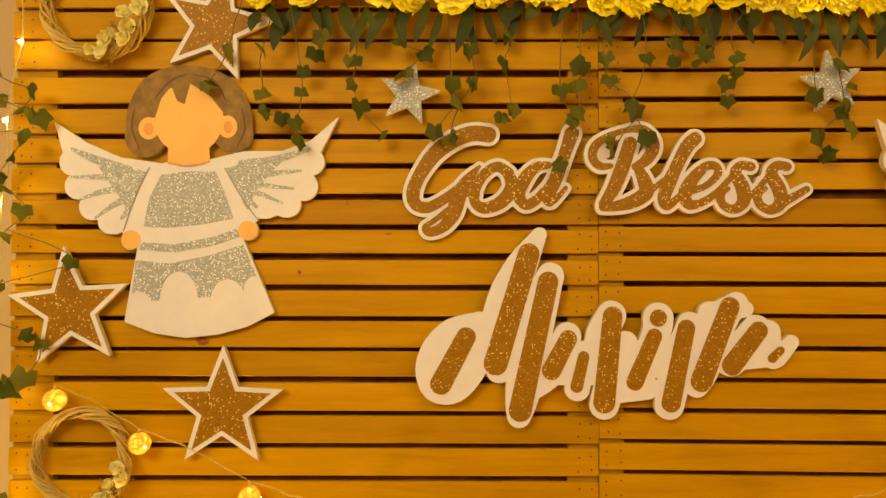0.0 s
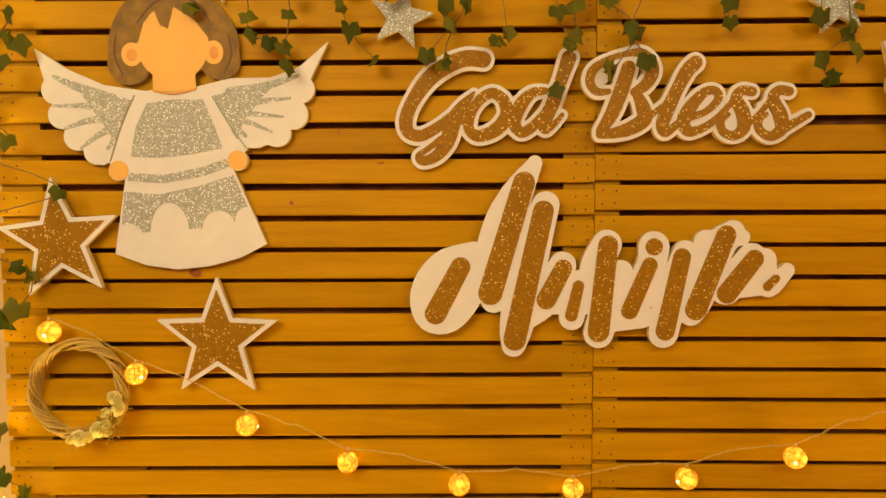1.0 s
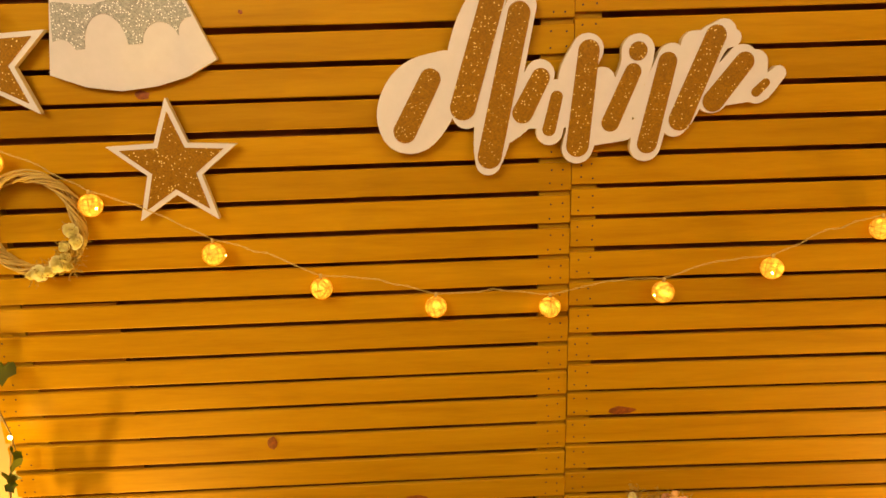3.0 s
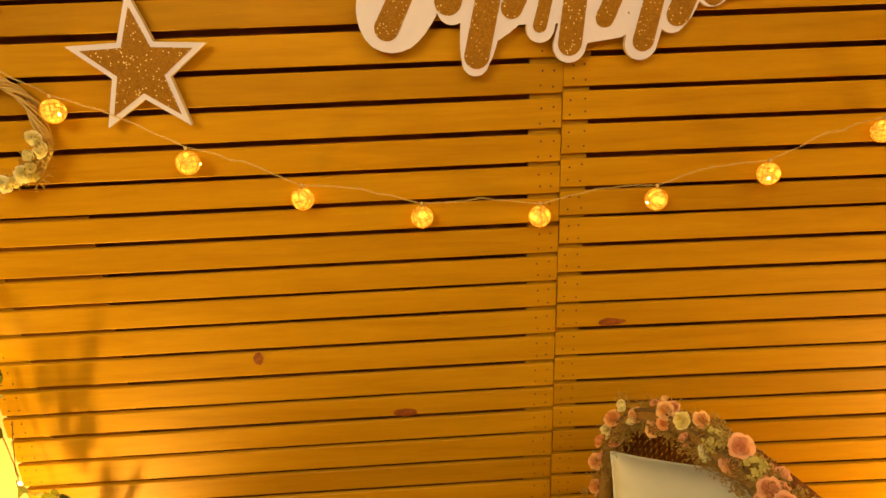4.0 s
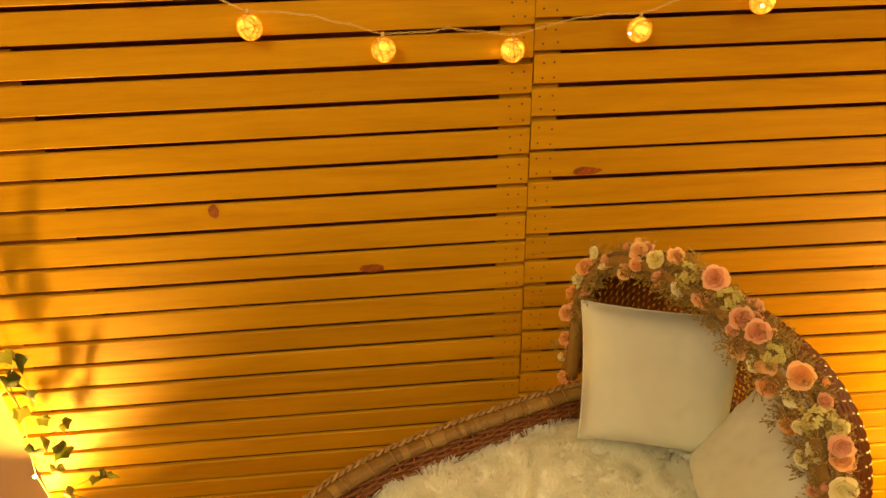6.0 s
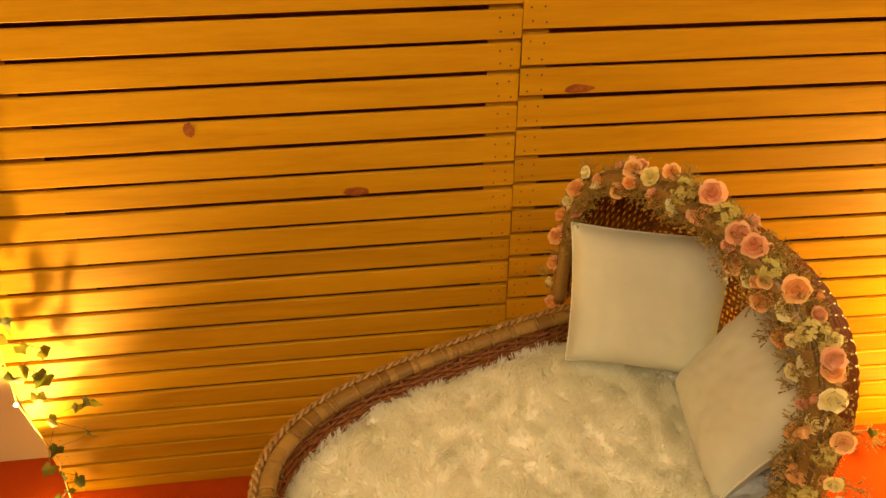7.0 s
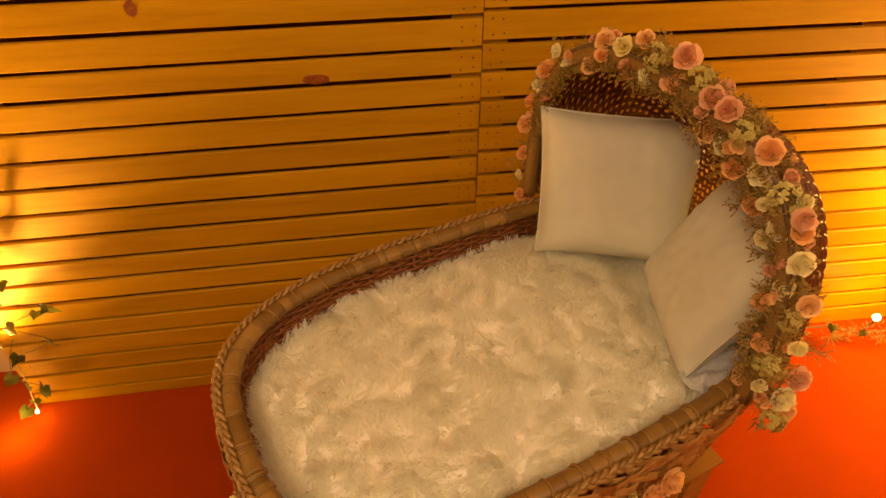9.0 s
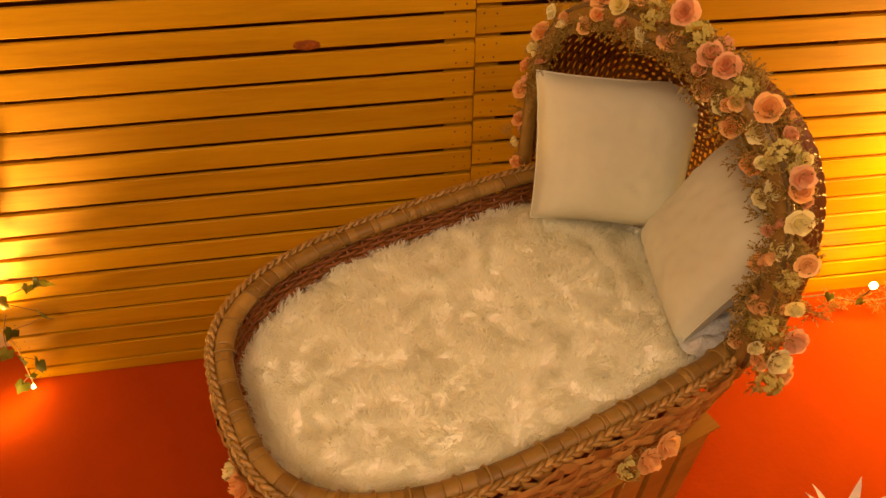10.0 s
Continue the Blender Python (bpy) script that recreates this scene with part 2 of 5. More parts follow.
# ---- mesh helpers ----
class Shape:
    """Vertices and faces of one mesh, gathered before it is made."""

    def __init__(self):
        self.v, self.f, self.m = [], [], []

    def add(self, verts, faces, slot=0):
        k = len(self.v)
        self.v.extend(tuple(float(c) for c in p) for p in verts)
        self.f.extend(tuple(i + k for i in f) for f in faces)
        self.m.extend([slot] * len(faces))
        return self

    def box(self, lo, hi, slot=0, bevel=0.0):
        (a, b, c), (d, e, f) = lo, hi
        if not bevel:
            vs = [(x, y, z) for z in (c, f) for y in (b, e) for x in (a, d)]
            return self.add(vs, [(0, 2, 3, 1), (4, 5, 7, 6), (0, 1, 5, 4), (2, 6, 7, 3), (0, 4, 6, 2), (1, 3, 7, 5)], slot)
        g = bevel
        ring = lambda x, h: [(x, b, c + h), (x, b + h, c), (x, e - h, c), (x, e, c + h), (x, e, f - h), (x, e - h, f), (x, b + h, f), (x, b, f - h)]
        vs = ring(a, g) + ring(d, g)
        fs = [(i, (i + 1) % 8, 8 + (i + 1) % 8, 8 + i) for i in range(8)]
        fs += [tuple(range(7, -1, -1)), tuple(range(8, 16))]
        return self.add(vs, fs, slot)

    def tube(self, path, radius, sides=6, closed=False, slot=0, flat=1.0):
        p = np.asarray(path, float)
        n = len(p)
        t = np.roll(p, -1, 0) - np.roll(p, 1, 0) if closed else np.gradient(p, axis=0)
        t /= np.linalg.norm(t, axis=1)[:, None] + 1e-9
        up = np.array([0.0, 0.0, 1.0]) if abs(t[:, 2]).mean() < 0.8 else np.array([0.0, 1.0, 0.0])
        a = np.cross(t, up)
        a /= np.linalg.norm(a, axis=1)[:, None] + 1e-9
        b = np.cross(a, t)
        r = np.broadcast_to(np.asarray(radius, float), (n,))
        ang = np.arange(sides) * 2 * np.pi / sides
        ring = p[:, None] + r[:, None, None] * (np.cos(ang)[None, :, None] * a[:, None] + flat * np.sin(ang)[None, :, None] * b[:, None])
        fs = []
        for i in range(n if closed else n - 1):
            j = (i + 1) % n
            for k in range(sides):
                l = (k + 1) % sides
                fs.append((i * sides + k, i * sides + l, j * sides + l, j * sides + k))
        if not closed:
            fs += [tuple(range(sides - 1, -1, -1)), tuple((n - 1) * sides + k for k in range(sides))]
        return self.add(ring.reshape(-1, 3), fs, slot)

    def grid(self, pts, closed_u=False, slot=0):
        p = np.asarray(pts, float)
        a, b = p.shape[:2]
        fs = [(i * b + j, ((i + 1) % a) * b + j, ((i + 1) % a) * b + j + 1, i * b + j + 1) for i in range(a if closed_u else a - 1) for j in range(b - 1)]
        return self.add(p.reshape(-1, 3), fs, slot)

    def ball(self, c, r, seg=10, rows=6, slot=0):
        vs, fs = [(c[0], c[1], c[2] - r), (c[0], c[1], c[2] + r)], []
        for i in range(1, rows):
            th = math.pi * i / rows
            for k in range(seg):
                ph = 2 * math.pi * k / seg
                vs.append((c[0] + r * math.sin(th) * math.cos(ph), c[1] + r * math.sin(th) * math.sin(ph), c[2] - r * math.cos(th)))
        for k in range(seg):
            l = (k + 1) % seg
            fs.append((0, 2 + l, 2 + k))
            for i in range(rows - 2):
                fs.append((2 + i * seg + k, 2 + i * seg + l, 2 + (i + 1) * seg + l, 2 + (i + 1) * seg + k))
            fs.append((1, 2 + (rows - 2) * seg + k, 2 + (rows - 2) * seg + l))
        return self.add(vs, fs, slot)

    def mesh(self, name, mats, smooth=True):
        me = bpy.data.meshes.new(name)
        me.from_pydata(self.v, [], self.f)
        for m in mats if isinstance(mats, (list, tuple)) else [mats]:
            me.materials.append(m)
        if any(self.m):
            me.polygons.foreach_set("material_index", self.m)
        me.polygons.foreach_set("use_smooth", [smooth] * len(self.f))
        me.update()
        return me


def thing(name, m, label, category, group="", kind=""):
    ob = new(name)
    ob.empty_display_size = 0.05
    ob.matrix_basis = m
    return tagged(ob, label, category, group, kind)


def part(name, me, parent, label="", m=None):
    ob = new(name, me)
    ob.parent = parent
    if m is not None:
        ob.matrix_basis = m
    return tagged(ob, label)


# flat cut shapes: a signed distance on a sheet (u to the right, v down, 1.11 mm a unit)
def stroke(points, grow=0.0):
    """A brush stroke through (u, v, half width), smoothed once between its points."""
    p = np.array(points, float)
    q = [p[0]]
    for i in range(len(p) - 1):
        a, b, c, d = p[max(i - 1, 0)], p[i], p[i + 1], p[min(i + 2, len(p) - 1)]
        for s in (0.25, 0.5, 0.75, 1.0):
            q.append(0.5 * (2 * b + (c - a) * s + (2 * a - 5 * b + 4 * c - d) * s * s + (3 * b - a - 3 * c + d) * s ** 3))
    q = np.array(q)

    def dist(x, y):
        best = np.full(x.shape, 1e9)
        for (x0, y0, r0), (x1, y1, r1) in zip(q[:-1], q[1:]):
            dx, dy = x1 - x0, y1 - y0
            s = np.clip(((x - x0) * dx + (y - y0) * dy) / (dx * dx + dy * dy + 1e-9), 0, 1)
            best = np.minimum(best, np.hypot(x - x0 - s * dx, y - y0 - s * dy) - (r0 + s * (r1 - r0)) - grow)
        return best
    return dist


def oval(cx, cy, rx, ry, turn=0.0):
    ca, sa = math.cos(radians(turn)), math.sin(radians(turn))

    def dist(x, y):
        a, b = (x - cx) * ca + (y - cy) * sa, -(x - cx) * sa + (y - cy) * ca
        return (np.hypot(a / rx, b / ry) - 1) * min(rx, ry)
    return dist


def polygon(points):
    p = np.array(points, float)

    def dist(x, y):
        d, inside = np.full(x.shape, 1e9), np.zeros(x.shape, bool)
        for (x0, y0), (x1, y1) in zip(p, np.roll(p, -1, 0)):
            dx, dy = x1 - x0, y1 - y0
            s = np.clip(((x - x0) * dx + (y - y0) * dy) / (dx * dx + dy * dy + 1e-9), 0, 1)
            d = np.minimum(d, np.hypot(x - x0 - s * dx, y - y0 - s * dy))
            if dy:
                inside ^= ((y0 > y) != (y1 > y)) & (x < x0 + (y - y0) * dx / dy)
        return np.where(inside, -d, d)
    return dist


def union(*fs):
    return lambda x, y: np.minimum.reduce([f(x, y) for f in fs])


def minus(f, *cut):
    return lambda x, y: np.maximum(f(x, y), -union(*cut)(x, y))


def offset(f, grow):
    return lambda x, y: f(x, y) - grow


def cut_board(shape, f, box, y0, y1, slot, edge, unit, step=1.6):
    """Adds to shape the board that f describes: front face at y1 (towards the room, smaller y), back at y0."""
    (a, b), (c, d) = box
    xs, ys = np.arange(a, c + step, step), np.arange(b, d + step, step)
    X, Y = np.meshgrid(xs, ys)
    g = f(X, Y)
    g = np.where(abs(g) < 1e-4, 1e-4, g)
    inside = g < 0
    w = lambda x, y: (x * unit, -y * unit)
    full = inside[:-1, :-1] & inside[1:, :-1] & inside[:-1, 1:] & inside[1:, 1:]
    any_in = inside[:-1, :-1] | inside[1:, :-1] | inside[:-1, 1:] | inside[1:, 1:]
    vs, fs, ms = [], [], []

    def face(loop, slot_):
        k = len(vs)
        vs.extend(loop)
        fs.append(tuple(range(k, k + len(loop))))
        ms.append(slot_)

    for r in range(full.shape[0]):
        c0 = None
        for k in range(full.shape[1] + 1):
            on = k < full.shape[1] and full[r, k]
            if on and c0 is None:
                c0 = k
            if not on and c0 is not None:
                q = [(xs[c0], ys[r]), (xs[c0], ys[r + 1]), (xs[k], ys[r + 1]), (xs[k], ys[r])]
                face([(w(*p)[0], y1, w(*p)[1]) for p in q], slot)
                c0 = None
    for r, k in zip(*np.where(any_in & ~full)):
        corner = [(xs[k], ys[r], g[r, k]), (xs[k], ys[r + 1], g[r + 1, k]), (xs[k + 1], ys[r + 1], g[r + 1, k + 1]), (xs[k + 1], ys[r], g[r, k + 1])]
        loop, cross = [], []
        for (xa, ya, ga), (xb, yb, gb) in zip(corner, corner[1:] + corner[:1]):
            if ga < 0:
                loop.append((xa, ya))
            if (ga < 0) != (gb < 0):
                s = ga / (ga - gb)
                p = (xa + s * (xb - xa), ya + s * (yb - ya))
                cross.append((len(loop), p))
                loop.append(p)
        face([(w(*p)[0], y1, w(*p)[1]) for p in loop], slot)
        if len(cross) == 2:
            (i, p), (j, q) = cross
            if (i + 1) % len(loop) != j:
                p, q = q, p
            face([(w(*q)[0], y1, w(*q)[1]), (w(*p)[0], y1, w(*p)[1]), (w(*p)[0], y0, w(*p)[1]), (w(*q)[0], y0, w(*q)[1])], edge)
    k = len(shape.v)
    shape.v.extend(tuple(float(c) for c in p) for p in vs)
    shape.f.extend(tuple(i + k for i in q) for q in fs)
    shape.m.extend(ms)
    return shape


# ---- the room ----
def slab(name, lo, hi, mat, label, category):
    return tagged(new(name, Shape().box(lo, hi).mesh(name, mat, False)), label, category, kind="structure")


slab("floor", (-3.0, -3.4, -0.08), (3.0, 0.30, 0.0), CARPET, "plain red carpet covering the floor", "floor")
slab("ceiling", (-3.0, -3.4, 2.95), (3.0, 0.30, 3.03), CEILING, "plain pale ceiling", "ceiling")
slab("wall_north", (-3.0, 0.13, 0.0), (3.0, 0.30, 2.95), PLASTER, "beige painted wall behind the slatted panels", "wall")
slab("wall_south", (-3.0, -3.4, 0.0), (3.0, -3.3, 2.95), PLASTER, "plain beige painted wall", "wall")
slab("wall_west", (-3.0, -3.3, 0.0), (-2.9, 0.13, 2.95), PLASTER, "plain beige painted wall", "wall")
slab("wall_east", (2.9, -3.3, 0.0), (3.0, 0.13, 2.95), PLASTER, "plain beige painted wall", "wall")

# ---- slatted wooden panels ----
THICK = 0.010
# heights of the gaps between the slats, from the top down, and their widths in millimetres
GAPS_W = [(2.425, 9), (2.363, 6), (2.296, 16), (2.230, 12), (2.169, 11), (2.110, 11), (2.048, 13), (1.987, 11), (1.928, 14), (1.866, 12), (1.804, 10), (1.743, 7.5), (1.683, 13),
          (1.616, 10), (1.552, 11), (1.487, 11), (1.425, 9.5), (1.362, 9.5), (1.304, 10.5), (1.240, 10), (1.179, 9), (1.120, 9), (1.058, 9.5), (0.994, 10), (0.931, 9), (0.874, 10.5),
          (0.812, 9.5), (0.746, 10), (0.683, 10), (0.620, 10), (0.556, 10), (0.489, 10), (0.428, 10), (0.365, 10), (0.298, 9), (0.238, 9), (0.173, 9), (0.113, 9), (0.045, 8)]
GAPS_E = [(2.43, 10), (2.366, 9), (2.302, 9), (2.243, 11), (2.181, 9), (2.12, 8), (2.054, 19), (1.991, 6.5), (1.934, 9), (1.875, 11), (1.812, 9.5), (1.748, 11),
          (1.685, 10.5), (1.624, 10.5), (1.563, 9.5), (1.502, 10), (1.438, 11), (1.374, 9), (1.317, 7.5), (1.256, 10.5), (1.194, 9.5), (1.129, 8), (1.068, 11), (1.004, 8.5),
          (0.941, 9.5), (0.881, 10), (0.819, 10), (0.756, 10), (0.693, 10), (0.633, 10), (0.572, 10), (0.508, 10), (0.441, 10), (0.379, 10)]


def slat_panel(x0, x1, gaps, label):
    turn = pose(0.0045, 0, 0, 0, 0, 0 if x0 < -0.5 else -1.3) @ pose(-0.0045, 0, 0)
    panel = thing("slatted_panel", turn, label, "wooden panel", "slatted backdrop panels")
    for a, b in ((x0, x0 + 0.082 if x0 < -0.5 else x0 + 0.052), (x1 - 0.060 if x0 < -0.5 else x1 - 0.082, x1)):
        part("batten", Shape().box((a + 0.0005, THICK + 0.001, 0.0), (b - 0.0005, THICK + 0.026, 2.52), 0, 0.002).mesh("batten", BATTEN, False), panel)
    c = x0 + 0.27 if x0 < -0.5 else x1 - 0.66
    lo, hi = (x0 + 0.085, c) if x0 < -0.5 else (c, x1 - 0.085)
    part("backing_board", Shape().box((lo, THICK + 0.001, 0.0), (hi, THICK + 0.016, 1.36), 0, 0.002).mesh("backing_board", REDWOOD, False), panel)
    # added sheet, no real part: its dark colour gives the gaps their shade
    part("backing_cloth", Shape().box((x0 + 0.006, THICK + 0.019, 0.0), (x1 - 0.002, THICK + 0.023, 2.50)).mesh("backing_cloth", GAPSHADE, False), panel, "dark brown sheet added behind the slats as the gaps' shade")
    rng = random.Random(int(x0 * 1000) + 5)
    heads = Shape()
    low = gaps[-1][0]
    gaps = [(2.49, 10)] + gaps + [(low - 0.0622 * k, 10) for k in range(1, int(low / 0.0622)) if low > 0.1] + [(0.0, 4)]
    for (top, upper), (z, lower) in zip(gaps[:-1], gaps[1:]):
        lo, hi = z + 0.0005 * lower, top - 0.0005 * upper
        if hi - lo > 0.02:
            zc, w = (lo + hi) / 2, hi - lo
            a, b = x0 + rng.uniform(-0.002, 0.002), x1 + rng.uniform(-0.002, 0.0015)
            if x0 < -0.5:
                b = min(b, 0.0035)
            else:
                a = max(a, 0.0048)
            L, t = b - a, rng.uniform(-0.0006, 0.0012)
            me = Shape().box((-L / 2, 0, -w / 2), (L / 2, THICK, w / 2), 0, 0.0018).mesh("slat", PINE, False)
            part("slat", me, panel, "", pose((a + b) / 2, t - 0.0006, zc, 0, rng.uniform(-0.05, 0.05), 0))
            for ex in (a + 0.016, a + 0.040, b - 0.040, b - 0.016):
                for ez in (-0.26, 0.26):
                    cx, cz = ex + rng.uniform(-0.003, 0.003), zc + ez * w + rng.uniform(-0.003, 0.003)
                    ring = [(cx + 0.0021 * math.cos(q), t - 0.0016, cz + 0.0021 * math.sin(q)) for q in [i * math.pi / 3 for i in range(6)]]
                    heads.add(ring, [tuple(range(6))])
    tagged(part("nail_head", heads.mesh("nail_head", NAIL, False), panel), kind="stuff")
    return panel


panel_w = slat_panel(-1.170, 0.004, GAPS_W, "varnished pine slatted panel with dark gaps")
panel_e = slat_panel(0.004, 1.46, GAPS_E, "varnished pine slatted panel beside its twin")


def knot(panel, x, z, rx, rz, tail=0.0):
    n, rng = 18, random.Random(int(abs(x) * 999))
    vs = [(0, -0.0024, 0)]
    for i in range(n):
        a = 2 * math.pi * i / n
        r = rng.uniform(0.85, 1.12)
        vs.append((rx * r * math.cos(a) + tail * max(0, math.cos(a)) ** 3, -0.0016, rz * r * math.sin(a)))
    me = Shape().add(vs, [(0, 1 + (i + 1) % n, 1 + i) for i in range(n)]).mesh("knot", KNOT)
    part("knot", me, panel, "dark brown knot in the pine", pose(x, 0, z))


knot(panel_w, -0.618, 1.041, 0.010, 0.015)
knot(panel_w, -0.321, 0.888, 0.026, 0.011)
knot(panel_w, -0.785, 1.760, 0.014, 0.008)
knot(panel_w, -0.592, 1.897, 0.004, 0.004)
knot(panel_w, -0.415, 1.974, 0.007, 0.002)
knot(panel_w, -0.497, 2.035, 0.002, 0.004)
knot(panel_e, 0.113, 1.084, 0.020, 0.009, 0.02)

# ---- cut-out boards on the panels ----
UNIT = 0.00111
FRONT = -0.004


def star(u, v, r, turn, rim, fill, label, group, lift=0.0):
    def outline(k, cx=0.0):
        return [(k * (1 if i % 2 == 0 else 0.42) * math.sin(radians(turn + 36 * i)), -k * (1 if i % 2 == 0 else 0.42) * math.cos(radians(turn + 36 * i))) for i in range(10)]
    ob = thing("star", pose(-1.1797 + 0.001113 * u, FRONT - lift, 2.4312 - 0.001114 * v), label, "star", group)
    box = ((-r - 6, -r - 6), (r + 6, r + 6))
    if rim:
        part("board", cut_board(Shape(), polygon(outline(r)), box, 0, -0.012, 0, 1, UNIT).mesh("board", [WHITE, EDGE], False), ob, "white border board")
        part("glitter_face", cut_board(Shape(), polygon(outline(r * 0.80)), box, -0.012, -0.0135, 0, 0, UNIT).mesh("glitter_face", [fill], False), ob.children[0])
    else:
        part("glitter_face", cut_board(Shape(), polygon(outline(r)), box, 0, -0.010, 0, 1, UNIT).mesh("glitter_face", [fill, EDGE], False), ob)
    return ob


star(399, 718, 112, 0.5, True, GOLD, "gold glitter star with a white border on the slats", "gold stars", 0.011)
star(127.3, 544, 112, -5.5, True, GOLD, "gold glitter star with a white border beside the ivy", "gold stars", 0.011)
star(378, 38, 108, 13.3, True, GOLD, "tilted gold glitter star with a white border above the angel", "gold stars")
star(725, 165, 57, 12, False, SILVER, "small silver glitter star hanging under the flowers", "silver stars", 0.012)
star(1463, 146, 58, -8, False, SILVER, "small silver glitter star tangled in ivy", "silver stars", 0.022)


def angel(x, z, label):
    """A painted board cut to a winged figure in a gown, kept to plain areas of colour."""
    s = Shape()
    box = ((60, 90), (640, 620))
    wing_l = union(polygon([(92, 213), (150, 250), (212, 277), (290, 288), (262, 345), (236, 398), (205, 415), (180, 402), (160, 372), (140, 338), (122, 305), (108, 268)]),
                   oval(124, 285, 22, 24), oval(136, 328, 24, 24), oval(162, 365, 24, 24), oval(196, 392, 24, 22))
    wing_r = union(polygon([(602, 203), (550, 247), (500, 265), (430, 266), (372, 280), (410, 345), (445, 385), (470, 386), (505, 376), (530, 355), (548, 325), (560, 290), (572, 262)]),
                   oval(552, 285, 24, 24), oval(538, 328, 26, 26), oval(508, 360, 26, 24), oval(470, 368, 24, 18))
    gown = union(polygon([(262, 292), (300, 284), (372, 280), (398, 296), (430, 350), (458, 388), (428, 412), (488, 553), (440, 578), (388, 592), (330, 598), (275, 590), (221, 570), (245, 425), (214, 410), (238, 345)]))
    hair = union(oval(330, 168, 94, 56), oval(262, 205, 40, 68, 8), oval(404, 205, 40, 62, -8), oval(255, 240, 36, 36), oval(412, 232, 34, 36))
    white = union(wing_l, wing_r, gown)
    cut_board(s, union(white, hair, oval(333, 270, 34, 24), oval(232, 424, 18, 18), oval(440, 407, 18, 18)), box, 0, -0.012, 0, 4, UNIT)
    cut_board(s, hair, box, -0.012, -0.0130, 3, 3, UNIT)
    face = union(oval(333, 208, 62, 64), oval(262, 225, 18, 20), oval(403, 222, 17, 20), polygon([(297, 258), (370, 256), (372, 286), (297, 290)]))
    fringe = polygon([(265, 130), (400, 128), (394, 196), (372, 168), (336, 145), (326, 182), (312, 176), (302, 150), (284, 172), (272, 210)])
    cut_board(s, minus(face, fringe), box, -0.012, -0.0142, 2, 2, UNIT)
    cut_board(s, union(oval(262, 226, 9, 11), oval(404, 223, 8, 11), stroke([(298, 287, 1.6), (334, 292, 1.6), (371, 284, 1.6)])), box, -0.0142, -0.0146, 5, 5, UNIT)
    cut_board(s, union(stroke([(330, 128, 1.2), (300, 140, 2.0), (272, 172, 1.0)]), stroke([(340, 128, 1.0), (378, 140, 2.0), (400, 176, 1.0)]), stroke([(236, 190, 1.0), (232, 225, 2.0), (246, 262, 1.0)]),
                       stroke([(428, 190, 1.0), (434, 225, 2.0), (420, 258, 1.0)])), box, -0.0130, -0.0134, 6, 6, UNIT)
    cut_board(s, union(stroke([(398, 296, 0.8), (430, 350, 1.2), (456, 386, 0.8)]), stroke([(264, 294, 0.8), (240, 345, 1.2), (218, 408, 0.8)])), box, -0.012, -0.0137, 7, 7, UNIT)
    cut_board(s, union(oval(232, 424, 17, 17), oval(440, 407, 17, 17)), box, -0.012, -0.0136, 2, 2, UNIT)
    bodice = polygon([(285, 308), (330, 302), (382, 302), (400, 345), (414, 386), (360, 396), (300, 402), (254, 400), (264, 350)])
    band = polygon([(250, 428), (310, 432), (380, 418), (420, 404), (426, 418), (380, 434), (310, 446), (247, 442)])
    skirt = minus(polygon([(241, 460), (300, 466), (370, 452), (432, 432), (458, 492), (452, 520), (233, 535)]),
                  oval(247, 552, 26, 36), oval(318, 530, 34, 50), oval(405, 528, 30, 34), oval(455, 512, 22, 24), oval(285, 560, 20, 24), oval(362, 560, 20, 30))
    feathers = [polygon([(172, 292), (262, 303), (240, 345), (232, 388), (214, 352), (192, 322)]), polygon([(505, 278), (396, 296), (420, 338), (440, 372), (452, 338), (478, 306)]), stroke([(240, 318, 20), (205, 318, 10)]), stroke([(225, 300, 9), (160, 278, 7), (125, 262, 3)]), stroke([(235, 318, 8), (175, 312, 5), (122, 312, 2)]),
                stroke([(232, 332, 8), (180, 338, 5), (140, 352, 2)]), stroke([(236, 345, 8), (200, 362, 5), (168, 385, 2)]), stroke([(238, 355, 7), (215, 385, 3)]),
                stroke([(425, 308, 18), (455, 308, 9)]), stroke([(430, 290, 9), (490, 280, 7), (548, 262, 3)]), stroke([(430, 312, 8), (485, 305, 5), (535, 300, 2)]),
                stroke([(432, 322, 7), (480, 328, 4), (520, 332, 2)]), stroke([(432, 332, 7), (470, 345, 4), (500, 358, 2)]), stroke([(432, 342, 6), (455, 365, 3)])]
    feather = minus(union(*feathers), polygon([(262, 292), (372, 280), (398, 296), (430, 350), (428, 412), (245, 425), (214, 410), (238, 345)]))
    cut_board(s, union(bodice, band, skirt), box, -0.012, -0.0134, 1, 1, UNIT)
    cut_board(s, feather, box, -0.012, -0.0132, 1, 1, UNIT)
    ob = new("angel_board", s.mesh("angel_board", [WHITE, SILVER, SKIN, HAIR, EDGE, BLUSH, DARKHAIR, GREYLINE], False))
    ob.matrix_basis = pose(x, FRONT, z)
    return tagged(ob, label, "wall decoration", "angel boards")


first_angel = angel(-1.1797, 2.4312, "painted angel board in white with silver glitter gown")
second_angel = copy_thing(first_angel, pose(0.425, -0.036, 2.4312))
tagged(second_angel, "painted angel board with a white wing beside the silver star")


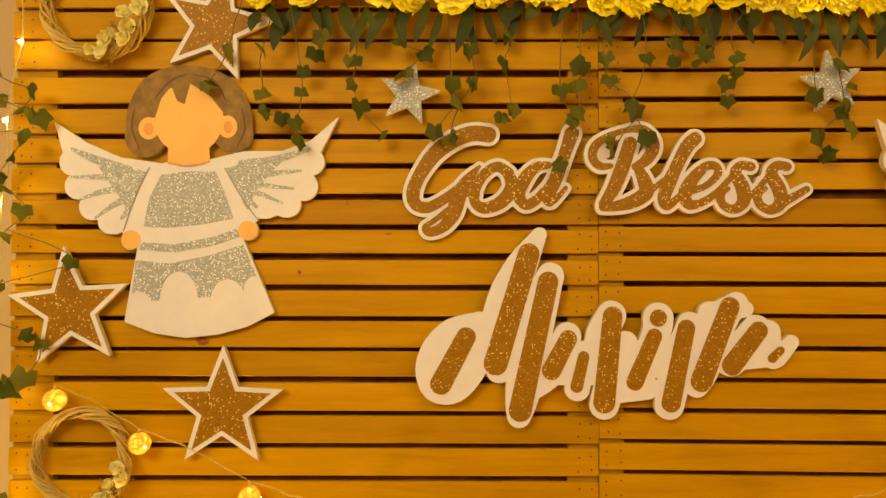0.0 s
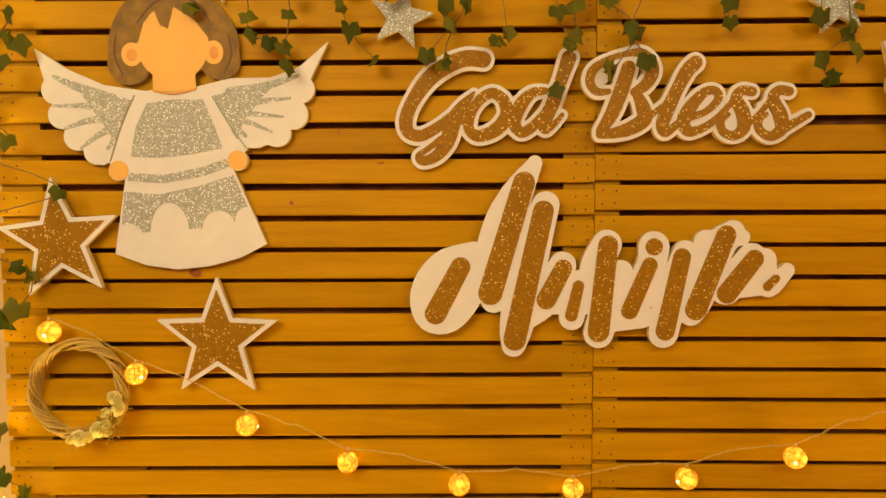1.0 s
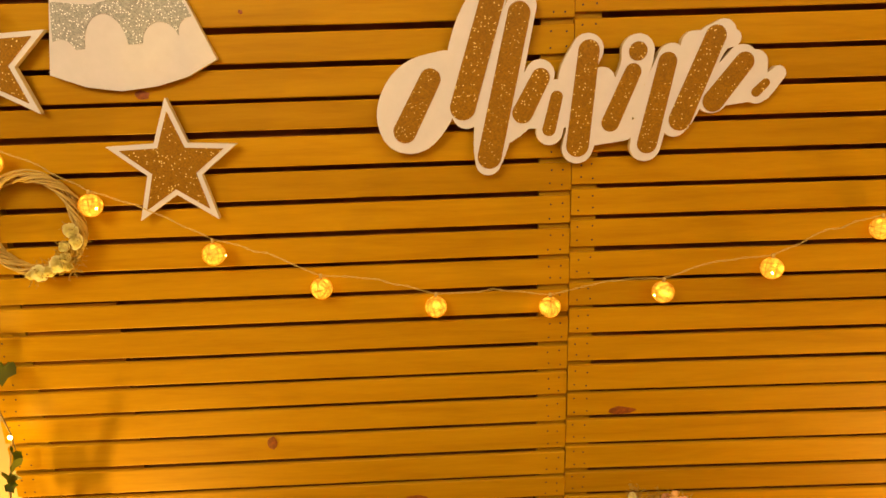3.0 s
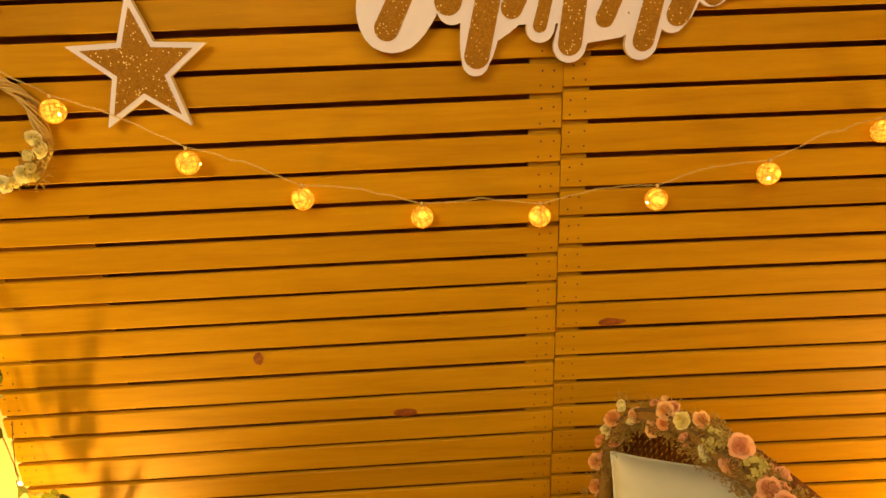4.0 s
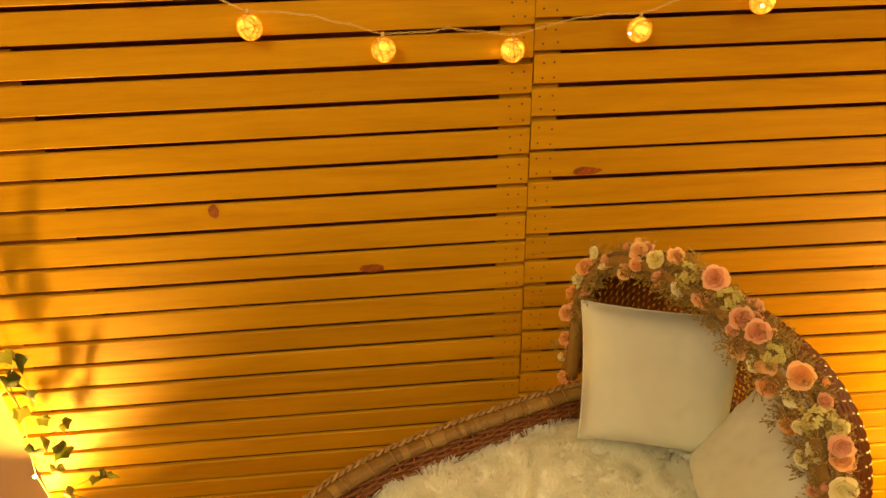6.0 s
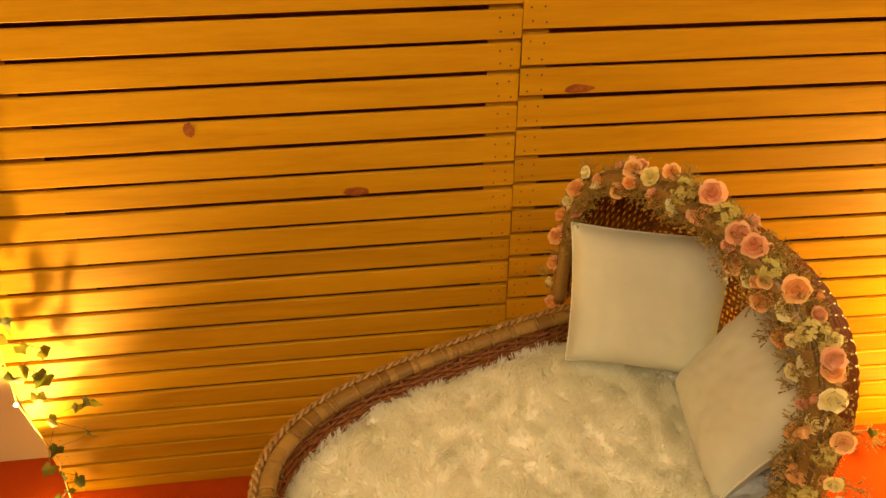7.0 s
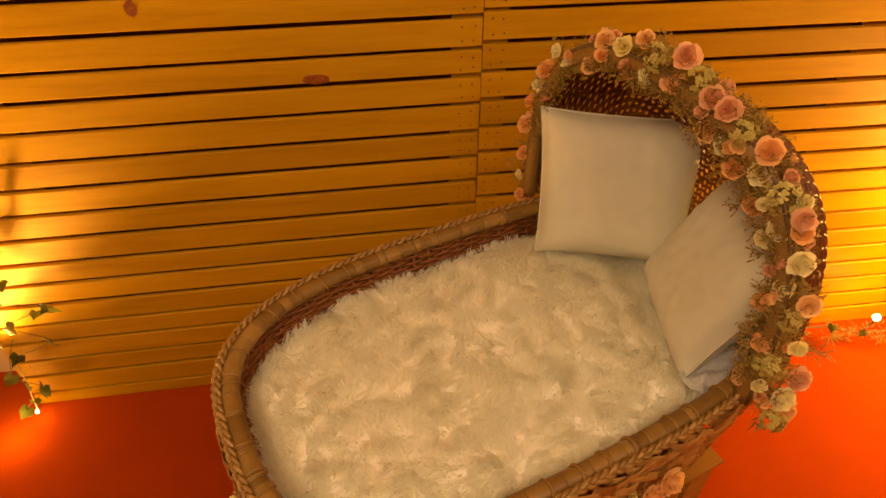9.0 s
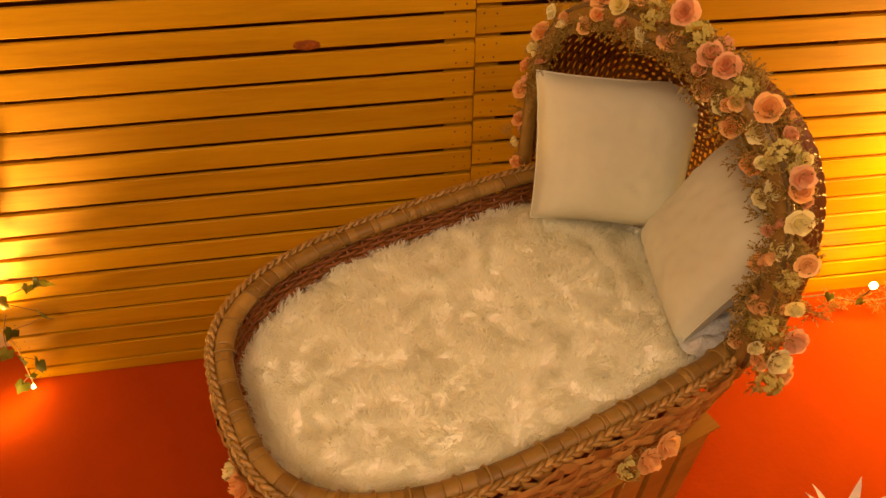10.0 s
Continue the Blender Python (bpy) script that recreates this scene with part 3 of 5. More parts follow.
# ---- lettering ----
def lettering(name, letters, x, z, grow, y, box, label, fill=()):
    ob = thing(name, pose(x, y, z), label, "lettering")
    everything = union(*[stroke(s) for _, strokes in letters for s in strokes])
    back = part("board", cut_board(Shape(), union(offset(everything, grow), *[oval(u, v, r, r) for u, v, r in fill]), box, 0, -0.012, 0, 1, UNIT).mesh("board", [WHITE, EDGE], False), ob, "white border board")
    for i, (letter, strokes) in enumerate(letters):
        us = [p[0] for s in strokes for p in s]
        b = ((min(us) - 30, box[0][1]), (max(us) + 30, box[1][1]))
        part(letter, cut_board(Shape(), union(*[stroke(s) for s in strokes]), b, -0.012, -0.0132 - 0.0004 * i, 0, 0, UNIT, 1.4).mesh(letter, [GOLD], False), back)
    return ob


GOD = [
    ("letter_g", [[(858, 205, 14), (830, 203, 14), (800, 213, 14), (765, 237, 14), (737, 275, 12), (724, 308, 12), (729, 329, 11), (750, 335, 10), (778, 321, 9), (803, 302, 8)],
                  [(842, 262, 3), (822, 285, 10), (806, 312, 14), (796, 345, 13), (778, 369, 10), (754, 379, 8), (746, 370, 6), (762, 358, 5), (786, 340, 6)]]),
    ("letter_o", [[(893, 273, 10), (900, 298, 12), (882, 324, 12), (850, 336, 10), (833, 322, 9), (837, 297, 9), (853, 273, 9), (875, 262, 9), (893, 273, 10)], [(822, 310, 6), (835, 312, 8)]]),
    ("letter_d", [[(965, 259, 6), (942, 263, 9), (922, 285, 12), (912, 312, 11), (924, 330, 9), (944, 320, 9), (962, 298, 6)],
                  [(1006, 203, 13), (994, 238, 11), (978, 282, 12), (964, 312, 12), (968, 325, 8), (984, 313, 5), (995, 300, 4)]]),
]
BLESS = [
    ("letter_b", [[(1078, 262, 5), (1058, 262, 7), (1046, 246, 8), (1052, 225, 8), (1075, 209, 6), (1105, 199, 5), (1132, 197, 8), (1149, 211, 10), (1153, 231, 11), (1140, 252, 10), (1122, 263, 7)],
                  [(1124, 262, 7), (1137, 288, 12), (1140, 309, 13), (1116, 325, 12), (1087, 333, 9), (1064, 335, 7)], [(1112, 222, 12), (1100, 260, 13), (1084, 300, 12), (1066, 329, 9)]]),
    ("letter_l", [[(1226, 214, 12), (1212, 228, 12), (1195, 260, 11), (1181, 291, 12), (1171, 319, 11), (1178, 332, 8), (1198, 316, 6)], [(1150, 303, 6), (1165, 292, 5), (1182, 278, 5)]]),
    ("letter_e", [[(1222, 305, 6), (1246, 296, 6), (1266, 276, 7), (1262, 262, 7), (1244, 263, 8), (1222, 285, 11), (1208, 311, 12), (1216, 330, 9), (1240, 325, 7), (1266, 307, 6), (1290, 280, 5)]]),
    ("letter_s", [[(1324, 263, 8), (1306, 261, 8), (1297, 275, 10), (1309, 299, 12), (1311, 324, 11), (1294, 338, 8), (1275, 330, 7), (1271, 312, 7), (1284, 302, 4)], [(1311, 324, 6), (1335, 303, 5), (1356, 278, 5)]]),
    ("letter_s", [[(1387, 263, 8), (1369, 261, 8), (1360, 276, 10), (1373, 302, 12), (1376, 326, 11), (1358, 339, 8), (1339, 329, 7), (1336, 311, 7), (1349, 302, 4)], [(1374, 330, 8), (1398, 316, 7), (1421, 303, 6)]]),
]
lettering("word_god", GOD, -1.1690, 2.3970, 6.4, FRONT, ((690, 165), (1030, 410)), "word cut out in gold glitter script with a white border")
lettering("word_bless", BLESS, -1.1750, 2.3970, 6.4, -0.0145, ((1010, 165), (1450, 370)), "word in gold glitter script with white border across the joint", ((1352, 283, 9), (1331, 306, 14), (1341, 288, 9), (1290, 316, 9), (1352, 316, 9), (1236, 282, 7), (1068, 240, 10)))

BARS = [(784, 676, 828, 594, 19), (880, 640, 938, 448, 21), (923, 722, 972, 497, 20), (978, 652, 1007, 597, 17), (1022, 680, 1034, 628, 11), (1070, 708, 1085, 557, 19),
        (1124, 672, 1158, 592, 15), (1165, 560, 1166, 559, 15), (1187, 708, 1214, 578, 17), (1240, 670, 1290, 540, 19), (1294, 642, 1340, 582, 18), (1364, 630, 1378, 616, 8)]
sign = thing("name_board", pose(-1.1797, -0.0145, 2.4312), "slanted gold glitter bars on a white bordered board under the lettering", "lettering")
hull = union(*[stroke(p) for p in (
    [(957, 414, 2), (925, 470, 17), (900, 530, 24), (886, 600, 24), (886, 652, 12)],
    [(862, 590, 15), (838, 648, 15), (808, 684, 14), (776, 682, 15), (762, 650, 12), (774, 612, 11), (804, 584, 11), (852, 570, 9)],
    [(976, 487, 13), (956, 550, 20), (936, 640, 22), (926, 700, 18), (921, 732, 10)], [(895, 590, 18), (945, 565, 18)],
    [(1006, 592, 13), (975, 652, 16), (950, 680, 10)], [(1036, 622, 11), (1023, 684, 11)], [(990, 655, 12), (1060, 655, 12)],
    [(1083, 556, 15), (1064, 600, 17), (1086, 640, 18), (1070, 712, 15)], [(1108, 604, 10), (1086, 650, 14)],
    [(1165, 560, 16), (1160, 590, 14), (1122, 680, 12)], [(1080, 690, 10), (1145, 682, 10)], [(1120, 640, 14), (1190, 640, 14)],
    [(1220, 572, 12), (1196, 650, 18), (1184, 712, 15)], [(1302, 535, 10), (1270, 570, 20), (1242, 650, 18), (1232, 678, 10)], [(1255, 552, 10), (1318, 544, 3)],
    [(1205, 640, 14), (1300, 610, 14)], [(1336, 580, 15), (1292, 634, 17)], [(1358, 584, 10), (1366, 630, 8), (1398, 602, 2)], [(1290, 630, 12), (1360, 622, 12)])])
part("board", cut_board(Shape(), offset(hull, 11), ((720, 380), (1430, 780)), 0, -0.012, 0, 1, UNIT).mesh("board", [WHITE, EDGE], False), sign, "white border board")
for i, (a, b, c, d, r) in enumerate(BARS):
    me = cut_board(Shape(), stroke([(a, b, r), (c, d, r * 0.9)]), ((min(a, c) - 40, min(b, d) - 40), (max(a, c) + 40, max(b, d) + 40)), -0.012, -0.0132 - 0.0003 * (i % 2), 0, 0, UNIT, 1.4).mesh("bar", [GOLD], False)
    part("bar", me, sign)

# ---- wicker bassinet ----
BASKET = pose(-0.0257, -0.4957, 0, 0, 0, 19.5)
RIM, BOTTOM = 0.675, 0.44
HALF_L, HALF_W, POWER = 0.457, 0.268, 3.0


def ring(a, b, z, n, power=POWER, wob=0.0):
    t = np.arange(n) * 2 * np.pi / n
    c, s = np.cos(t), np.sin(t)
    k = (np.abs(c) ** power + np.abs(s) ** power) ** (-1 / power)
    return np.stack([a * c * k, b * s * k, np.full(n, z) + wob * np.sin(7 * t)], 1)


def even_ring(a, b, z, n, power=POWER):
    p = ring(a, b, z, 2400, power)
    d = np.r_[0, np.cumsum(np.linalg.norm(np.roll(p, -1, 0) - p, axis=1))]
    q = np.vstack([p, p[:1]])
    s = np.arange(n) * d[-1] / n
    return np.stack([np.interp(s, d, q[:, i]) for i in range(3)], 1), d[-1]


def outward(p):
    t = np.roll(p, -1, 0) - np.roll(p, 1, 0)
    o = np.stack([t[:, 1], -t[:, 0], np.zeros(len(p))], 1)
    return o / np.linalg.norm(o, axis=1)[:, None]


bassinet = thing("bassinet", BASKET, "hooded brown wicker bassinet standing on a wooden crate", "bassinet")
STAKES = 76
for i in range(36):
    f = i / 35
    k = 0.84 + 0.16 * f ** 0.8
    p, _ = even_ring(HALF_L * k - 0.012, HALF_W * k - 0.012, BOTTOM + (RIM - 0.014 - BOTTOM) * f, STAKES * 4)
    wave = np.cos(np.arange(STAKES * 4) * np.pi / 4 + math.pi * (i % 2)) * 0.0030
    p = p + outward(p) * wave[:, None]
    p[:, 2] += 0.0012 * np.sin(np.arange(len(p)) * 0.37 + i)
    part("weave_strand", Shape().tube(p, 0.0036, 5, True, 0, 1.0).mesh("weave_strand", SHADECANE), bassinet)
lo, _ = even_ring(HALF_L * 0.84 - 0.012, HALF_W * 0.84 - 0.012, BOTTOM, STAKES)
hi, _ = even_ring(HALF_L - 0.012, HALF_W - 0.012, RIM - 0.01, STAKES)
for a, b in zip(lo, hi):
    part("stake", Shape().tube([a, (a + b) / 2 + (b - a) * 0.05, b], 0.0032, 5).mesh("stake", SHADECANE), bassinet)
part("base", Shape().add([(0, 0, BOTTOM)] + [tuple(q) for q in lo * (1.0, 1.0, 1.0)], [(0, 1 + i, 1 + (i + 1) % STAKES) for i in range(STAKES)]).mesh("base", WICKER), bassinet)

# the thick cane-wrapped rim, with its binding turns
p, length = even_ring(HALF_L - 0.010, HALF_W - 0.010, RIM, 900)
rng = random.Random(14)
wrap, j = Shape(), 0
while j < 900:
    n = min(rng.choice((4, 6, 9, 12, 16)), 900 - j)
    q = np.array([p[(j + i) % 900] for i in range(n + 1)])
    wrap.tube(q, rng.uniform(0.0138, 0.0150), 12, False, 0, 0.86)
    j += n
rim = tagged(part("rim", wrap.mesh("rim", CANE), bassinet, "cane-wrapped rim in uneven brown turns"), kind="stuff")
rng = random.Random(4)
for i in range(46):
    j = int((i + rng.uniform(-0.3, 0.3)) * 900 / 46) % 900
    c, t = p[j], p[(j + 1) % 900] - p[j - 1]
    t /= np.linalg.norm(t)
    side = np.array([t[1], -t[0], 0])
    q = [c + 0.0152 * (math.cos(a) * side + 0.86 * math.sin(a) * np.array([0, 0, 1])) + t * 0.004 * math.sin(a) for a in np.linspace(0, 2 * math.pi, 15)[:-1]]
    part("binding", Shape().tube(q, 0.0022, 5, True).mesh("binding", CANE), rim)

# the flat three-strand plait along the outer edge of the rim
p, length = even_ring(HALF_L + 0.008, HALF_W + 0.009, RIM + 0.006, 1000)
o = outward(p)
across = o * 0.72 - np.array([0, 0, 0.69])
proud = o * 0.69 + np.array([0, 0, 0.72])
waves = int(length / 0.046)
for m in range(3):
    a = np.arange(1000) / 1000 * 2 * np.pi * waves + m * 2 * np.pi / 3
    q = p + across * (0.0048 * np.sin(a))[:, None] + proud * (0.0030 * np.sin(2 * a))[:, None]
    part("braid_strand", Shape().tube(q, 0.0035 * (1 + 0.10 * np.sin(3 * a + m)), 7, True).mesh("braid_strand", BRAID), bassinet)

# leaf plaits that cover the outside
plait = Shape()
rng = random.Random(8)
for row in range(7):
    z0 = RIM - 0.024 - row * 0.032
    k = 1.0 - 0.018 * row
    p, _ = even_ring(HALF_L * k + 0.004, HALF_W * k + 0.004, z0, 190)
    o = outward(p)
    for i in range(190):
        if rng.random() < 0.04:
            continue
        t = p[(i + 1) % 190] - p[i - 1]
        t /= np.linalg.norm(t)
        up = np.array([0, 0, 1.0])
        slant = t * (0.050 + rng.uniform(-0.012, 0.020)) + up * ((0.020 if (i + row) % 2 else -0.022) + rng.uniform(-0.008, 0.008))
        side = np.cross(slant, o[i])
        side /= np.linalg.norm(side)
        wd = rng.uniform(0.005, 0.012)
        base = p[i] - slant * 0.5 + o[i] * rng.uniform(0.000, 0.006)
        rows_ = []
        for f, ww, lift in ((0, 0.3, 0), (0.35, 1, 0.008), (0.7, 0.8, 0.010), (1.0, 0.1, 0.003)):
            c = base + slant * f + o[i] * lift
            rows_.append([c - side * wd * ww, c + o[i] * 0.003 * ww, c + side * wd * ww])
        plait.grid(rows_)
tagged(part("husk_plait", plait.mesh("husk_plait", HUSK), bassinet, "plaited pale husk leaves"), kind="stuff")

# the hood: an arch rod, hoops and long canes with open gaps
ARCH, DEEP, TALL, SPAN = 0.222, 0.188, 0.376, 0.282


def hood(s, f, grow=0.0):
    """s from the arch (0) to the head end (1), f from the wall side (0) over the top to the front (1)."""
    du = DEEP * math.sin(s * math.pi / 2) ** (1 / 1.2)
    h = max(0.004, math.cos(min(s, 0.9999) * math.pi / 2) ** (1 / 1.2))
    w = SPAN * max(0.05, (1 - (du / (DEEP + 0.012)) ** 3.0) ** (1 / 3.0))
    a = math.pi * f
    c, sn = math.cos(a), math.sin(a)
    k = (abs(c) ** 3 + abs(sn) ** 3) ** (-1 / 3)
    return np.array([ARCH + du, 0.014 + (w + grow) * c * k, RIM + (TALL * h + grow) * sn * k])


arch = [hood(0, f) for f in np.linspace(0, 1, 60)]
part("hood_arch", Shape().tube(arch, 0.013 + 0.001 * np.abs(np.sin(np.arange(60) * 1.3)), 8).mesh("hood_arch", CANE), bassinet, "thick cane-wrapped arch")
for i in range(1, 46):
    s = i / 46
    q = [hood(s, f, 0.0016 * (-1) ** (i + j)) for j, f in enumerate(np.linspace(0, 1, 64))]
    part("hood_hoop", Shape().tube(q, 0.0033, 4).mesh("hood_hoop", SHADECANE), bassinet)
for j in range(63):
    f = (j + 0.5) / 63
    q = [hood(s, f, 0.0016 * (-1) ** (i + j)) for i, s in enumerate(np.linspace(0, 1.0, 26))]
    part("hood_cane", Shape().tube(q, 0.0032 * np.linspace(1, 0.6, 26), 4).mesh("hood_cane", SHADECANE), bassinet)

# ---- crate under the bassinet ----
crate = thing("crate", BASKET, "orange pine slatted crate under the bassinet", "crate")
CL, CW, CH = 0.275, 0.250, BOTTOM - 0.008
rng = random.Random(2)
for side in (-1, 1):
    for i in range(8):
        x = -CL + 0.03 + i * (2 * CL - 0.06) / 7
        part("board", Shape().box((x - 0.026, side * CW - 0.008, 0.0), (x + 0.026, side * CW + 0.008, CH - rng.uniform(0, 0.004)), 0, 0.002).mesh("board", CRATE, False), crate)
    for i in range(7):
        y = -CW + 0.04 + i * (2 * CW - 0.08) / 6
        part("board", Shape().box((side * CL - 0.008, y - 0.026, 0.0), (side * CL + 0.008, y + 0.026, CH - rng.uniform(0, 0.004)), 0, 0.002).mesh("board", CRATE, False), crate)
    for z in (0.06, CH - 0.09):
        part("rail", Shape().box((-CL + 0.012, side * (CW - 0.019) - 0.010, z), (CL - 0.012, side * (CW - 0.019) + 0.010, z + 0.05), 0, 0.002).mesh("rail", CRATE, False), crate)
part("top", Shape().box((-CL - 0.012, -CW - 0.012, CH), (CL + 0.012, CW + 0.012, CH + 0.006), 0, 0.001).mesh("top", CRATE, False), crate)

# ---- fleece throw in the bassinet ----
def fleece_height(x, y):
    d = (abs(x) / (HALF_L - 0.03)) ** 3 + (abs(y) / (HALF_W - 0.03)) ** 3
    h = 0.618 + 0.022 * max(0.0, 1 - d) ** 0.5
    return h + 0.006 * noise.noise((x * 9, y * 9, 1.0)) + 0.003 * noise.noise((x * 26, y * 26, 5.0))


def fleece():
    ob = thing("fleece_throw", BASKET, "white long-pile fleece throw lining the bassinet", "blanket")
    base = Shape()
    rows_ = []
    for k in np.linspace(0.001, 1, 22):
        r = ring((HALF_L - 0.030) * k, (HALF_W - 0.030) * k, 0, 72)
        rows_.append([(x, y, fleece_height(x, y) + 0.002) for x, y, _ in r] )
    rows_.append([(x * 0.99, y * 0.99, z - 0.05) for x, y, z in rows_[-1]])
    rows_ = [r + r[:1] for r in rows_]
    base.grid(rows_)
    part("backing", base.mesh("backing", PILEBASE), ob)
    tuft = Shape()
    rng = random.Random(11)
    verts, faces = [], []
    clumps = 0
    while clumps < 9000:
        x, y = rng.uniform(-HALF_L, HALF_L), rng.uniform(-HALF_W, HALF_W)
        d = (abs(x) / (HALF_L - 0.026)) ** 3 + (abs(y) / (HALF_W - 0.026)) ** 3
        if d > 1:
            continue
        clumps += 1
        z = fleece_height(x, y) - 0.001
        ang = 3.0 * noise.noise((x * 9, y * 9, 9.0)) * math.pi + rng.uniform(-1.5, 1.5)
        lean = rng.uniform(0.6, 2.2)
        tip = np.array([math.cos(ang) * lean, math.sin(ang) * lean, 1.0])
        tip *= rng.uniform(0.013, 0.022) / np.linalg.norm(tip)
        for _ in range(7):
            b = np.array([x + rng.gauss(0, 0.004), y + rng.gauss(0, 0.004), z])
            e = b + tip * rng.uniform(0.75, 1.1) + np.array([rng.gauss(0, 0.003), rng.gauss(0, 0.003), rng.gauss(0, 0.002)])
            mid = (b + e) / 2 + np.array([0, 0, 0.004])
            wv = np.array([-math.sin(ang), math.cos(ang), 0]) * rng.uniform(0.0005, 0.0010)
            k = len(verts)
            verts += [b - wv, b + wv, mid - wv, mid + wv, e]
            faces += [(k, k + 1, k + 3, k + 2), (k + 2, k + 3, k + 4)]
    tuft.add(verts, faces)
    tagged(part("fur", tuft.mesh("fur", PILE), ob), kind="stuff")


fleece()


# ---- pillows ----
def pillow(centre, ex, ey, w, h, t, label, seed, taper=0.0):
    ex, ey = Vector(ex).normalized(), Vector(ey)
    ey = (ey - ex * ey.dot(ex)).normalized()
    ez = ex.cross(ey)
    m = Matrix((ex, ey, ez)).transposed().to_4x4()
    m.translation = centre
    ob = thing("pillow", BASKET @ m, label, "pillow", "pillows in the bassinet")
    n = 33
    body, seam = Shape(), []
    for side in (1, -1):
        g = []
        for a in np.linspace(-1, 1, n):
            row = []
            for b in np.linspace(-1, 1, n):
                pin = 0.040
                x = a * w / 2 * (1 + taper * b) * (1 - pin * (1 - b * b) * abs(a)) * (1 + 0.012 * (abs(a * b)) ** 4)
                y = b * h / 2 * (1 - pin * (1 - a * a) * abs(b)) * (1 + 0.012 * (abs(a * b)) ** 4)
                fat = (max(0, 1 - a ** 4) * max(0, 1 - b ** 4)) ** 0.5
                z = t / 2 * fat * (1 + 0.10 * noise.noise((a * 1.6, b * 1.6, seed)))
                edge = max(abs(a), abs(b))
                z += 0.0035 * noise.noise((a * 7, b * 7, seed + 3)) * fat ** 0.3 * (edge > 0.1) + 0.004 * noise.noise((a * 2.6 + b * 5, a * 1.3, seed + 7)) * edge ** 3 * fat ** 0.4
                row.append((x, y, side * z))
            g.append(row if side > 0 else row[::-1])
        body.grid(g)
        if side > 0:
            seam = [g[0][j] for j in range(n)] + [g[i][-1] for i in range(1, n)] + [g[-1][j] for j in range(n - 2, -1, -1)] + [g[i][0] for i in range(n - 2, 0, -1)]
    cushion = part("cushion", body.mesh("cushion", LINEN), ob)
    part("piping", Shape().tube(seam, 0.0022, 5, True).mesh("piping", LINEN), cushion)
    return ob


pillow((0.286, 0.127, 0.778), (0.80, -0.60, 0.0), (0.05, 0.10, 0.245), 0.276, 0.262, 0.105, "plump white cotton pillow leaning in the bassinet hood", 2.0, 0.06)
pillow((0.292, -0.108, 0.757), (0.11, 0.21, 0.01), (-0.08, 0.06, -0.21), 0.244, 0.242, 0.095, "plump white cotton pillow leaning on the front of the hood", 6.0)


# ---- flowers ----
def petal(shape, theta, width, r, reach, rise, curl, ruffle, seed, n=4, m=4):
    """One petal, grown from the flower's heart, which all its petals share."""
    if not shape.v:
        shape.v.append((0.0, 0.0, 0.0))
    g = []
    for i in range(1, n + 1):
        s = i / n
        row = []
        for j in range(m + 1):
            w = 2 * j / m - 1
            a = theta + w * width * min(1.0, 0.55 + 0.6 * s)
            edge = 1 - 0.20 * s * s * w * w
            wave = ruffle * s * noise.noise((w * 2.3 + seed * 3.1, s * 2.0, seed))
            rho = r * (reach * math.sin(min(1.0, s * 1.25) * math.pi / 2) * edge + curl * s ** 4) + r * wave
            z = r * (rise * s ** 1.3 * edge - 1.1 * curl * s ** 5) + r * wave
            row.append((rho * math.cos(a), rho * math.sin(a), z))
        g.append(row)
    k = len(shape.v)
    shape.grid(g)
    fan = [(0, k + j, k + j + 1) for j in range(m)]
    shape.f.extend(fan)
    shape.m.extend([0] * len(fan))


def rose_mesh(mat, r, seed, rings=((3, 0.22, 1.02, 0.0), (4, 0.42, 0.98, 0.04), (5, 0.66, 0.86, 0.10), (6, 0.90, 0.60, 0.16))):
    s = Shape()
    rng = random.Random(seed)
    k = 0
    for n, reach, rise, curl in rings:
        off = rng.uniform(0, 6)
        for i in range(n):
            k += 1
            petal(s, off + i * 2 * math.pi / n + rng.uniform(-0.2, 0.2), math.pi / n * 1.25, r, reach * rng.uniform(0.9, 1.1), rise * rng.uniform(0.9, 1.1), curl, 0.14, seed + k * 0.71)
    return s.mesh("rose", mat)


def carnation_mesh(mat, r, seed):
    s = Shape()
    rng = random.Random(seed)
    k = 0
    for n, reach, rise in ((5, 0.28, 0.55), (8, 0.52, 0.50), (10, 0.76, 0.38), (11, 0.95, 0.20), (10, 1.05, 0.0)):
        off = rng.uniform(0, 6)
        for i in range(n):
            k += 1
            petal(s, off + i * 2 * math.pi / n, math.pi / n * 1.7, r, reach * rng.uniform(0.88, 1.1), rise, 0.05, 0.42, seed + k * 0.37, 4, 5)
    return s.mesh("carnation", mat)


